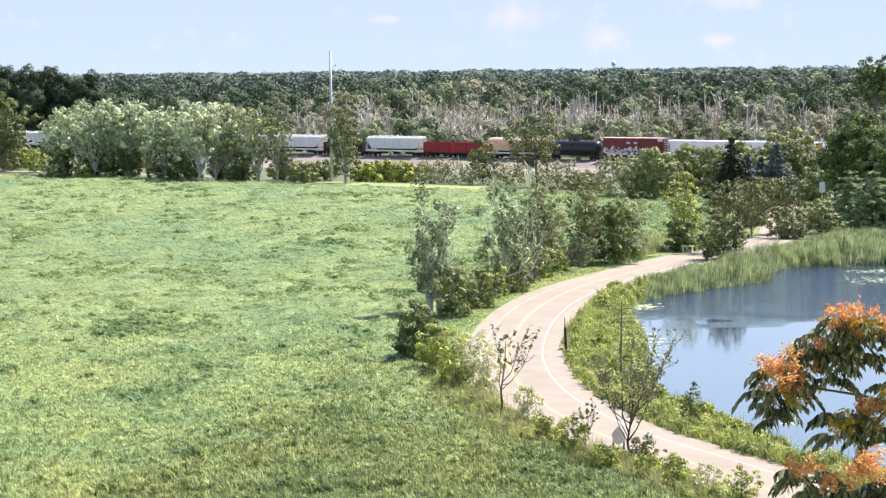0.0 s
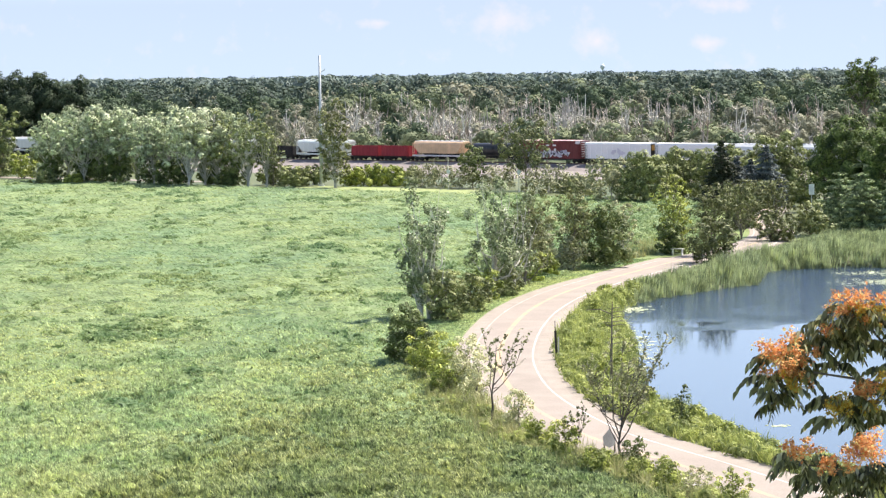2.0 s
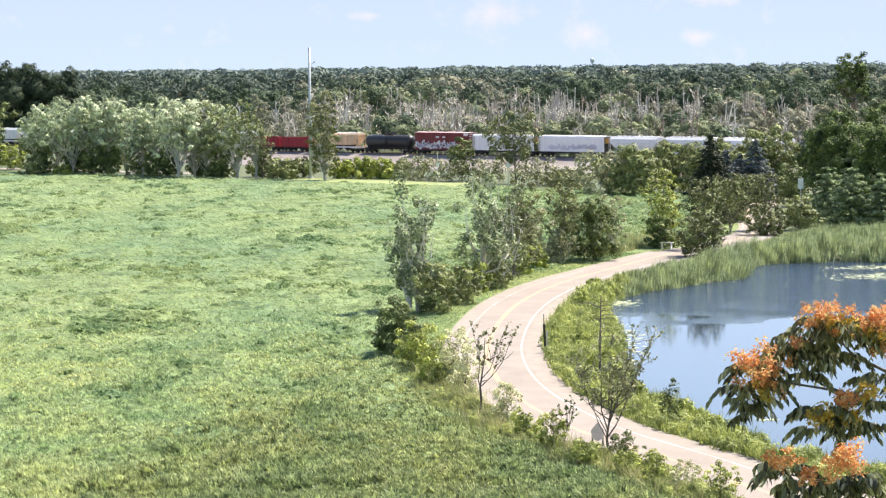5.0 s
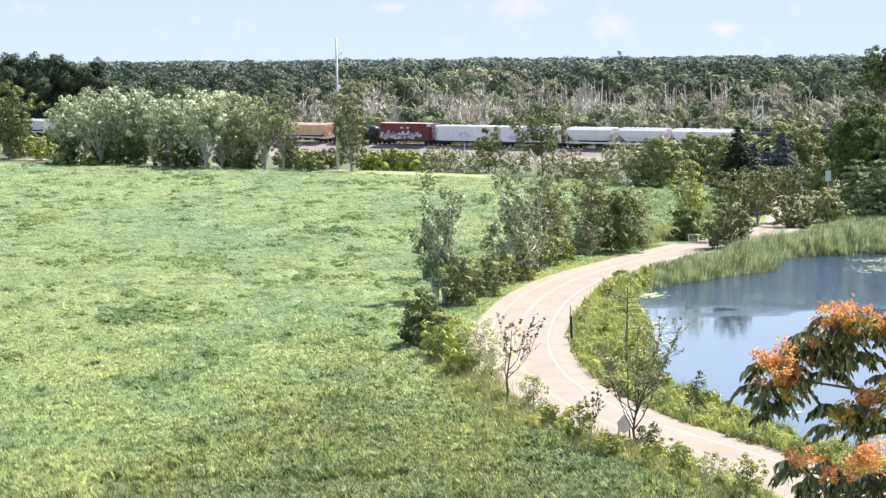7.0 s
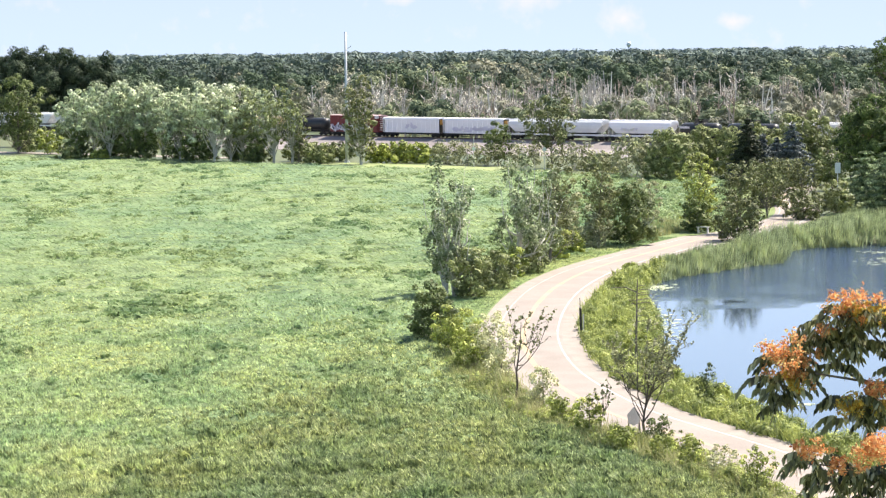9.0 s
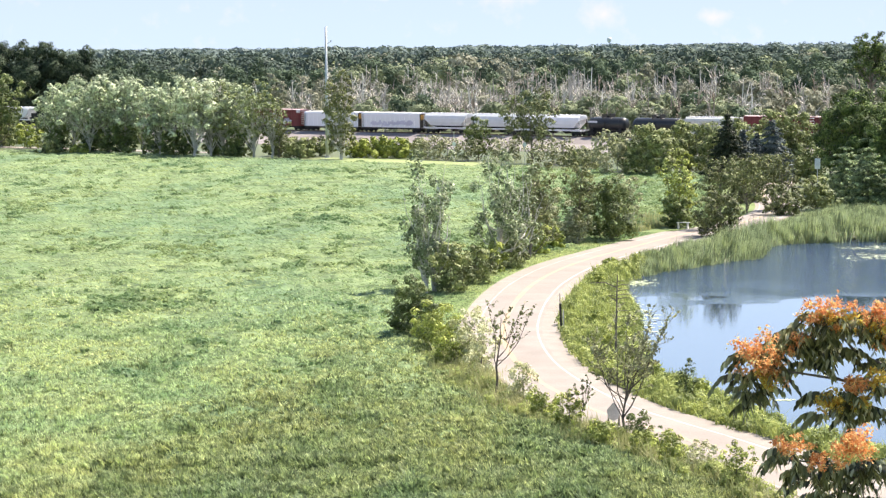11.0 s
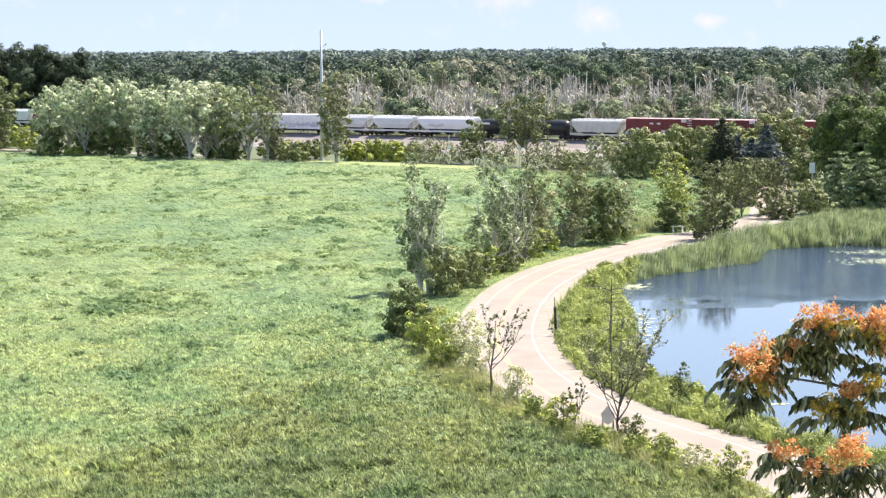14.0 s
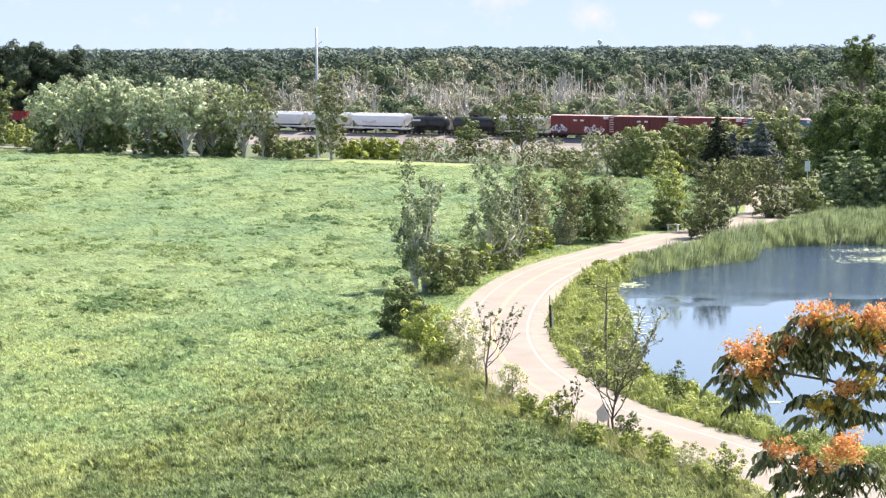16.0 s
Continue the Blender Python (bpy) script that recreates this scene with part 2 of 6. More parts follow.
def paint(name, colour, rough=0.55, grime=0.5):
    dark = tuple(c * (1 - grime * 0.6) for c in colour)
    return surface(name, dark, colour, rough, 0.5, 6.0, 0.1, grain=0.2)


# ---- geometry helpers ----
class Geo:
    """Collects vertices and faces of one mesh."""

    def __init__(self):
        self.v, self.f = [], []

    def add(self, verts, faces):
        k = len(self.v)
        self.v += [tuple(p) for p in verts]
        self.f += [tuple(i + k for i in f) for f in faces]

    def box(self, x0, x1, y0, y1, z0, z1):
        self.add([(x, y, z) for z in (z0, z1) for x, y in ((x0, y0), (x1, y0), (x1, y1), (x0, y1))],
                 [(3, 2, 1, 0), (4, 5, 6, 7), (0, 1, 5, 4), (1, 2, 6, 5), (2, 3, 7, 6), (3, 0, 4, 7)])

    def prism(self, section, x0, x1):
        """A section of (y, z) drawn out along x."""
        n = len(section)
        self.add([(x, y, z) for x in (x0, x1) for y, z in section],
                 [tuple(range(n)), tuple(range(2 * n - 1, n - 1, -1))] + [(i, i + n, (i + 1) % n + n, (i + 1) % n) for i in range(n)])

    def tube(self, path, radii, sides=6):
        path = [Vector(p) for p in path]
        verts = []
        for i, p in enumerate(path):
            d = (path[min(i + 1, len(path) - 1)] - path[max(i - 1, 0)]).normalized()
            a = d.cross(Vector((0.3, 1, 0.2))).normalized()
            b = d.cross(a)
            for k in range(sides):
                w = 2 * math.pi * k / sides
                verts.append(p + (a * math.cos(w) + b * math.sin(w)) * radii[i])
        faces = [(i * sides + k, i * sides + (k + 1) % sides, (i + 1) * sides + (k + 1) % sides, (i + 1) * sides + k) for i in range(len(path) - 1) for k in range(sides)]
        n = len(verts)
        self.add(verts, faces + [tuple(range(sides - 1, -1, -1)), tuple(range(n - sides, n))])

    def mesh(self, name, material, smooth=False):
        me = bpy.data.meshes.new(name)
        me.from_pydata(self.v, [], self.f)
        if smooth:
            me.polygons.foreach_set("use_smooth", [True] * len(me.polygons))
        me.materials.append(material)
        me.update()
        return me


def part(name, geo, material, parent=None, label="", smooth=False):
    ob = new(name, geo.mesh(name, material, smooth) if isinstance(geo, Geo) else geo)
    ob.parent = parent
    return tagged(ob, label)


def card_mesh(name, material, verts, per):
    """Many loose faces of `per` corners each, from one array of corners."""
    me = bpy.data.meshes.new(name)
    n = len(verts)
    me.vertices.add(n)
    me.vertices.foreach_set("co", np.asarray(verts, dtype=np.float32).ravel())
    me.loops.add(n)
    me.loops.foreach_set("vertex_index", np.arange(n, dtype=np.int32))
    me.polygons.add(n // per)
    me.polygons.foreach_set("loop_start", np.arange(0, n, per, dtype=np.int32))
    me.polygons.foreach_set("loop_total", np.full(n // per, per, dtype=np.int32))
    me.materials.append(material)
    me.update(calc_edges=True)
    return me


def leaf_corners(rng, at, size, aspect=0.6, lift=0.4, out=None, corners=4, loose=0.26):
    """Leaves at the places given, turned rather outwards from their clump and to the sky."""
    n = len(at)
    nor = rng.normal(size=(n, 3)) * (0.65 if out is None else loose)
    nor[:, 2] += lift
    if out is not None:
        nor += out / (np.linalg.norm(out, axis=1)[:, None] + 1e-6) * 1.35
    nor /= np.linalg.norm(nor, axis=1)[:, None]
    a = np.cross(nor, rng.normal(size=(n, 3)))
    a /= np.linalg.norm(a, axis=1)[:, None] + 1e-9
    b = np.cross(nor, a)
    s = (np.asarray(size) * rng.uniform(0.6, 1.4, n))[:, None] * 0.5
    if corners == 3:
        return np.stack([at + a * s, at - a * s * 0.7 + b * s * aspect, at - a * s * 0.7 - b * s * aspect], 1).reshape(-1, 3)
    return np.stack([at - a * s, at - b * s * aspect + nor * s * 0.15, at + a * s, at + b * s * aspect + nor * s * 0.15], 1).reshape(-1, 3)


def spline(points, step):
    """Catmull-Rom through the points, resampled to even steps."""
    p = np.array(points, float)
    p = np.vstack([2 * p[0] - p[1], p, 2 * p[-1] - p[-2]])
    out = []
    for i in range(1, len(p) - 2):
        for u in np.linspace(0, 1, 24, endpoint=False):
            a, b, c, d = p[i - 1:i + 3]
            out.append(0.5 * (2 * b + (c - a) * u + (2 * a - 5 * b + 4 * c - d) * u * u + (3 * b - a - 3 * c + d) * u ** 3))
    out = np.array(out + [p[-2]])
    s = np.concatenate([[0], np.cumsum(np.linalg.norm(np.diff(out, axis=0), axis=1))])
    q = np.arange(0, s[-1], step)
    return np.stack([np.interp(q, s, out[:, k]) for k in range(p.shape[1])], 1)


def normals_of(line):
    d = np.gradient(line, axis=0)
    d /= np.linalg.norm(d, axis=1)[:, None]
    return np.stack([d[:, 1], -d[:, 0]], 1)          # to the right of the way


def ribbon(name, line, left, right, z, material, thick=0.05, parent=None, first=0, last=None, crown=0.0):
    """A strip along a line, from left to right of it, with real edges."""
    g = Geo()
    nr = normals_of(line)[first:last]
    ln = line[first:last]
    n = len(ln)
    l, r = ln + nr * left, ln + nr * right
    g.add([(*p, z) for p in l] + [(*p, z) for p in r] + [(*p, z - thick) for p in l] + [(*p, z - thick) for p in r],
          [(i, i + n, i + n + 1, i + 1) for i in range(n - 1)] + [(i + 1, i + 1 + 2 * n, i + 2 * n, i) for i in range(n - 1)]
          + [(i + n, i + 3 * n, i + 3 * n + 1, i + n + 1) for i in range(n - 1)])
    return part(name, g, material, parent)


def inside(pts, poly):
    x, y = pts[:, 0], pts[:, 1]
    hit = np.zeros(len(pts), bool)
    for (x0, y0), (x1, y1) in zip(poly, np.roll(poly, -1, 0)):
        c = (y0 > y) != (y1 > y)
        hit ^= c & (x < (x1 - x0) * (y - y0) / (y1 - y0 + 1e-12) + x0)
    return hit


def line_distance(pts, line, closed=False):
    """Distance to a line, and the side (positive: to the right of the way)."""
    best, side = np.full(len(pts), 1e9), np.zeros(len(pts))
    ends = np.roll(line, -1, 0) if closed else line[1:]
    for a, b in zip(line, ends):
        d = b - a
        u = np.clip(((pts - a) @ d) / (d @ d + 1e-12), 0, 1)
        off = pts - (a + u[:, None] * d)
        r = np.hypot(off[:, 0], off[:, 1])
        s = d[1] * off[:, 0] - d[0] * off[:, 1]
        near = r < best
        best, side = np.where(near, r, best), np.where(near, s, side)
    return best, side


# ---- plan ----
ROAD = spline([(25.0, 95.0), (21.0, 112.0), (15.9, 127.5), (13.5, 134.4), (11.2, 140.2), (9.0, 146.3), (7.6, 152.3), (6.3, 159.4), (5.3, 167.4), (4.8, 176.8), (4.8, 187.4), (5.5, 199.2), (6.7, 211.6), (8.6, 225.0),
               (11.6, 238.9), (15.0, 250.0), (18.5, 259.2), (22.1, 268.4), (26.1, 278.2), (29.3, 285.4), (33.4, 292.9), (38.1, 303.7), (42.5, 318.6), (44.8, 334.2), (45.2, 347.8), (47.8, 366.5), (52.9, 390.2)], 1.5)
POND = spline([(60.0, 128.0), (34.0, 124.0), (20.8, 136.6), (19.8, 141.6), (18.7, 146.9), (17.4, 152.7), (15.5, 160.3), (14.4, 168.5), (14.4, 176.0), (15.3, 189.4), (16.1, 204.2), (16.5, 217.6), (16.6, 227.6), (18.2, 238.9), (20.4, 247.0), (23.6, 251.7), (27.7, 257.8), (32.6, 263.2), (33.6, 267.0), (35.0, 275.5), (37.6, 281.2), (41.0, 283.6), (44.6, 284.4), (50.2, 284.1), (62.0, 274.0), (76.0, 240.0), (80.0, 190.0), (74.0, 145.0), (60.0, 128.0)], 2.0)
RAIL_AT, RAIL_DIR, RAIL_Z = np.array([0.0, 574.3]), np.array([0.752, -0.659]), 1.5
RAIL_OUT = np.array([-0.659, -0.752])            # from the track towards the meadow


def ground_height(pts):
    d, _ = line_distance(pts, POND, True)
    d = np.where(inside(pts, POND), d, -d)        # positive in the pond
    pond = -2.4 * np.clip((d + 1.2) / 3.0, 0, 1)
    return pond


def build_ground():
    xs = np.unique(np.concatenate([np.linspace(-4900, -200, 12), np.linspace(-200, 8, 40), np.arange(8, 84, 1.0), np.linspace(84, 260, 20), np.linspace(260, 4900, 12)]))
    ys = np.unique(np.concatenate([np.linspace(-400, 90, 8), np.linspace(90, 118, 8), np.arange(118, 282, 1.0), np.linspace(282, 700, 40), np.linspace(700, 4950, 14)]))
    X, Y = np.meshgrid(xs, ys)
    pts = np.stack([X.ravel(), Y.ravel()], 1)
    near = (pts[:, 0] > 5) & (pts[:, 0] < 90) & (pts[:, 1] > 110) & (pts[:, 1] < 290)
    z = np.zeros(len(pts))
    z[near] = ground_height(pts[near])
    nx = len(xs)
    g = Geo()
    g.add(np.column_stack([pts, z]).tolist(), [(j * nx + i, j * nx + i + 1, (j + 1) * nx + i + 1, (j + 1) * nx + i) for j in range(len(ys) - 1) for i in range(nx - 1)])
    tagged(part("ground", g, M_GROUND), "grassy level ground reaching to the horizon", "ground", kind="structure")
    w = Geo()
    edge = POND
    n = len(edge)
    centre = edge.mean(0)
    out = centre + (edge - centre) * 1.06
    w.add([(*p, -1.2) for p in out], [tuple(range(n))])
    tagged(part("water", w, M_WATER), "blue pond water, rippled far out and calm near the bank", "water", kind="structure")


def build_road():
    road = tagged(ribbon("road", ROAD, -2.3, 2.9, 0.09, M_ROAD, 0.12), "winding road of worn pale asphalt with a faded yellow line", "road", kind="structure")
    bend = next(i for i, p in enumerate(ROAD) if p[1] > 286)
    ribbon("gravel_shoulder", ROAD, -3.5, 4.4, 0.06, M_SHOULDER, 0.1, road, 0, bend)
    ribbon("gravel_shoulder", ROAD, -2.6, 3.2, 0.06, M_SHOULDER, 0.1, road, bend - 1)
    ribbon("edge_line", ROAD, -2.12, -1.95, 0.094, M_WHITE_WORN, 0.004, road)
    ribbon("edge_line", ROAD, 2.5, 2.65, 0.094, M_WHITE, 0.004, road)
    for k in range(0, len(ROAD) - 4, 12):
        ribbon("centre_line", ROAD, -0.2, 0.2, 0.094, M_YELLOW, 0.004, road, k, k + 13)
    start = next(i for i, p in enumerate(ROAD) if p[1] > 186)
    tagged(ribbon("verge", ROAD, -5.9, -3.5, 0.05, M_VERGE, 0.1, None, start), "short mown bright green grass along the road", "verge", kind="structure")
    tagged(ribbon("verge", ROAD, -9.0, -2.6, 0.055, M_VERGE, 0.1, None, bend), "short mown grass inside the far road bend", "verge", kind="structure")


build_ground()
build_road()


# ---- railway ----
def along(s, side=0.0):
    p = RAIL_AT + RAIL_DIR * s + RAIL_OUT * side
    return p


RAIL_ANGLE = math.degrees(math.atan2(RAIL_DIR[1], RAIL_DIR[0]))


def build_railway():
    m = pose(*along(0), 0, 0, 0, RAIL_ANGLE)
    g = Geo()
    top = RAIL_Z - 0.22
    g.prism([(-7.5, -0.05), (-3.4, top - 0.25), (-2.2, top), (2.2, top), (3.4, top - 0.25), (7.5, -0.05)], -420, 420)
    bed = part("railway_embankment", g, M_BALLAST)
    bed.matrix_world = m
    tagged(bed, "grey gravel railway embankment with a single track", "embankment", kind="structure")
    apron = Geo()
    apron.box(-58, 420, -40, -7.0, -0.06, 0.05)
    a = part("gravel_apron", apron, M_BALLAST)
    a.matrix_world = m
    tagged(a, "flat gravel strip beside the railway embankment", "gravel strip", kind="structure")
    for y in (-0.7175, 0.7175):
        r = Geo()
        r.prism([(y - 0.07, top), (y + 0.07, top), (y + 0.02, top + 0.05), (y + 0.036, RAIL_Z - 0.04), (y + 0.036, RAIL_Z), (y - 0.036, RAIL_Z), (y - 0.036, RAIL_Z - 0.04), (y - 0.02, top + 0.05)], -420, 420)
        part("rail", r, M_RAIL, bed)


build_railway()


# ---- trees ----
# the third colour is the dark patch tone, put in for shaded gaps
M_SPECIES = {
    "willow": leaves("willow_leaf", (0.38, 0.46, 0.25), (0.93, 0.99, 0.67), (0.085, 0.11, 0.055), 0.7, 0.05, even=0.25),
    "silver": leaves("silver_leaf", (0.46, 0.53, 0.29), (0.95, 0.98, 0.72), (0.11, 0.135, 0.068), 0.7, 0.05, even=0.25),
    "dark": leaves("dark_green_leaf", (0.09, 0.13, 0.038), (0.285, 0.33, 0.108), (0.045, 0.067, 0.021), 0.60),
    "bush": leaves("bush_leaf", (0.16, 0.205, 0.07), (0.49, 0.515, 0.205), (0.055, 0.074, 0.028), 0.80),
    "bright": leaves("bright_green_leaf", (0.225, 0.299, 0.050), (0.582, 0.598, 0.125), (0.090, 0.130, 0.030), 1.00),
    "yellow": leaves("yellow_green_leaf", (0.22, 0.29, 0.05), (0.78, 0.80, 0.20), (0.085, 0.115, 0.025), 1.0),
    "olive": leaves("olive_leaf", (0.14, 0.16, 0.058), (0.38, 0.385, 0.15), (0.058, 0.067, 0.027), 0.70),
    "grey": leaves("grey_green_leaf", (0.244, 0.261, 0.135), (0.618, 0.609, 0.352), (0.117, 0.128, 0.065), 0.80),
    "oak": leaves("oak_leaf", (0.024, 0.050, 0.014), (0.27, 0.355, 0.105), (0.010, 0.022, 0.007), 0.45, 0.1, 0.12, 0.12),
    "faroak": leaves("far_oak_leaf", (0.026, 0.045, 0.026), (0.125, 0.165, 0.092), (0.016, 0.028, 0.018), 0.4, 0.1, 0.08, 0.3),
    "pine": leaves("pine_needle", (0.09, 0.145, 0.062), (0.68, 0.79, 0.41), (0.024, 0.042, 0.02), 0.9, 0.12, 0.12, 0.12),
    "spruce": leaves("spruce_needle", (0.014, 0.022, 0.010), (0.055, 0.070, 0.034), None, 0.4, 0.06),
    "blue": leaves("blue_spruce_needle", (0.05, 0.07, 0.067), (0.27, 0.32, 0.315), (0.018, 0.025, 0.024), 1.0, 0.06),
    # the cottonwood's pale tip tint is put in for lit leaf highlights
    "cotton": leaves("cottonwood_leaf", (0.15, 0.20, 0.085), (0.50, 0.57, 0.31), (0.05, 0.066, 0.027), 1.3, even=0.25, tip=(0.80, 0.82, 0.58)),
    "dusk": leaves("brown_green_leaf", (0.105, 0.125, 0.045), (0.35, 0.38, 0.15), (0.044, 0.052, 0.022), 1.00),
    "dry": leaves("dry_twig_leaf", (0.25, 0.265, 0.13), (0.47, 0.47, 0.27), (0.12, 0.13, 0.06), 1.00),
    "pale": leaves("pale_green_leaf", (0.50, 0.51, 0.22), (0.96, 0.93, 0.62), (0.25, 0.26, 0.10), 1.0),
}
# species: leaf material, bark, crown base, limbs, fullness, clump spread, category, label
SPECIES = {
    "willow": ("willow", M_PALEBARK, 0.36, 21, 2.9, 0.15, "tree", "willow tree with dusty grey-green foliage at the field edge"),
    "silver": ("silver", M_PALEBARK, 0.4, 21, 2.9, 0.15, "tree", "broad silvery green poplar with pale bare lower stems"),
    "dark": ("dark", M_BARK, 0.10, 14, 3.2, 0.16, "tree", "dark green leafy tree with a dense uneven crown"),
    "slim": ("olive", M_PALEBARK, 0.03, 22, 3.0, 0.16, "tree", "slender grey-green poplar beside the steel pole"),
    "bush": ("bush", M_BARK, 0.0, 14, 3.2, 0.20, "shrub", "rounded mid-green wild shrub among tall grass"),
    "brightbush": ("bright", M_BARK, 0.0, 10, 3, 0.22, "shrub", "fresh bright green low shrub"),
    "yellowbush": ("yellow", M_BARK, 0.0, 10, 2.4, 0.20, "shrub", "yellow-green leafy shrub beside the road"),
    "roundbush": ("dark", M_BARK, 0.0, 14, 3.8, 0.20, "shrub", "dense dark green rounded shrub"),
    "dryshrub": ("dry", M_DEADWOOD, 0.0, 16, 0.8, 0.22, "shrub", "half-dry straw-coloured shrub near the tracks"),
    "olive": ("olive", M_BARK, 0.15, 16, 2.6, 0.15, "tree", "olive-brown tree with an airy crown"),
    "grey": ("grey", M_PALEBARK, 0.05, 12, 2.2, 0.17, "tree", "small grey-leaved tree by the roadside"),
    "oak": ("oak", M_BARK, 0.06, 16, 3.6, 0.24, "tree", "large dark green oak with a dense lobed crown"),
    "cottonwood": ("cotton", M_PALEBARK, 0.14, 18, 0.74, 0.11, "tree", "sparse young cottonwood with pale stems and grey-green leaves"),
    "leaning": ("dusk", M_BARK, 0.28, 16, 2.0, 0.16, "tree", "leaning brown-green tree with an airy crown by the road"),
    "brownbush": ("dusk", M_BARK, 0.0, 16, 3.0, 0.17, "shrub", "wide brownish green wild shrub beside the road"),
    "yellowtree": ("yellow", M_BARK, 0.06, 18, 2.8, 0.13, "tree", "yellow-green young tree with an irregular crown"),
    "olivewillow": ("bush", M_PALEBARK, 0.26, 22, 2.3, 0.12, "tree", "olive-green willow with thin pale stems at the field edge"),
    "palebush": ("pale", M_BARK, 0.0, 9, 2.0, 0.20, "shrub", "pale leafy weed shrub at the road edge"),
    "faroak": ("faroak", M_BARK, 0.06, 18, 3.4, 0.22, "tree", "large dark green oak with a lobed crown over the far woodland"),
    "talloak": ("oak", M_BARK, 0.62, 18, 2.9, 0.2, "tree", "tall dark green oak rising over the woodland"),
    "darkweed": ("dark", M_BARK, 0.0, 8, 2.6, 0.2, "shrub", "small dark pointed shrub on the pond bank"),
}
# saplings: leaf material, limbs, twigs on each, sideways lean, leaf spacing, leaf size, fork height, label
SAPLINGS = {"sapling": ("dusk", 8, 5, 0.6, 0.085, 0.21, 0.30, "thin nearly bare sapling with rows of small leaves beside the road"),
            "sapling2": ("grey", 15, 13, 0.35, 0.05, 0.18, 0.16, "forked young tree with fine twigs and small dark leaves"),
            "slimsapling": ("dark", 6, 5, 0.0, 0.05, 0.17, 0.2, "slim upright sapling with dark leaves")}
# conifers: needle material, tiers, droop, label
CONIFERS = {"spruce": ("spruce", 13, 0.55, "tall dark spruce with drooping branches"), "bluespruce": ("blue", 11, 0.4, "blue spruce with pale needles and tiered branches"),
            "pine": ("pine", 9, 0.12, "broad green pine with pale tufted branch tips")}


def leaf_size(y):
    return min(0.54, max(0.13, 0.00096 * y))


def clump_leaves(rng, centres, radii, size, cover, squash=0.8, middle=None, reach=None, loose=0.3, lift=0.3):
    """Leaves set thickly over many rounded clumps, each turned out from its clump."""
    area = 4 * math.pi * radii ** 2
    count = np.maximum(4, (cover * area / (0.3 * size * size)).astype(int))
    which = np.repeat(np.arange(len(centres)), count)
    n = len(which)
    ball = rng.normal(size=(n, 3))
    ball[:, 2] += 0.35
    ball /= np.linalg.norm(ball, axis=1)[:, None]
    ragged = 1 + 0.22 * np.sin(ball[:, 0] * 5 + which) * np.cos(ball[:, 2] * 4 + 2 * which)
    at = centres[which] + ball * (radii[which] * rng.uniform(0.78, 1.06, n) * ragged)[:, None] * np.column_stack([np.ones(n), np.ones(n), np.broadcast_to(squash, radii.shape)[which]])
    out = ball if middle is None else ball + 0.3 * (at - middle) / reach
    return at, leaf_corners(rng, at, size, 0.7, lift, out=out, corners=3, loose=loose)


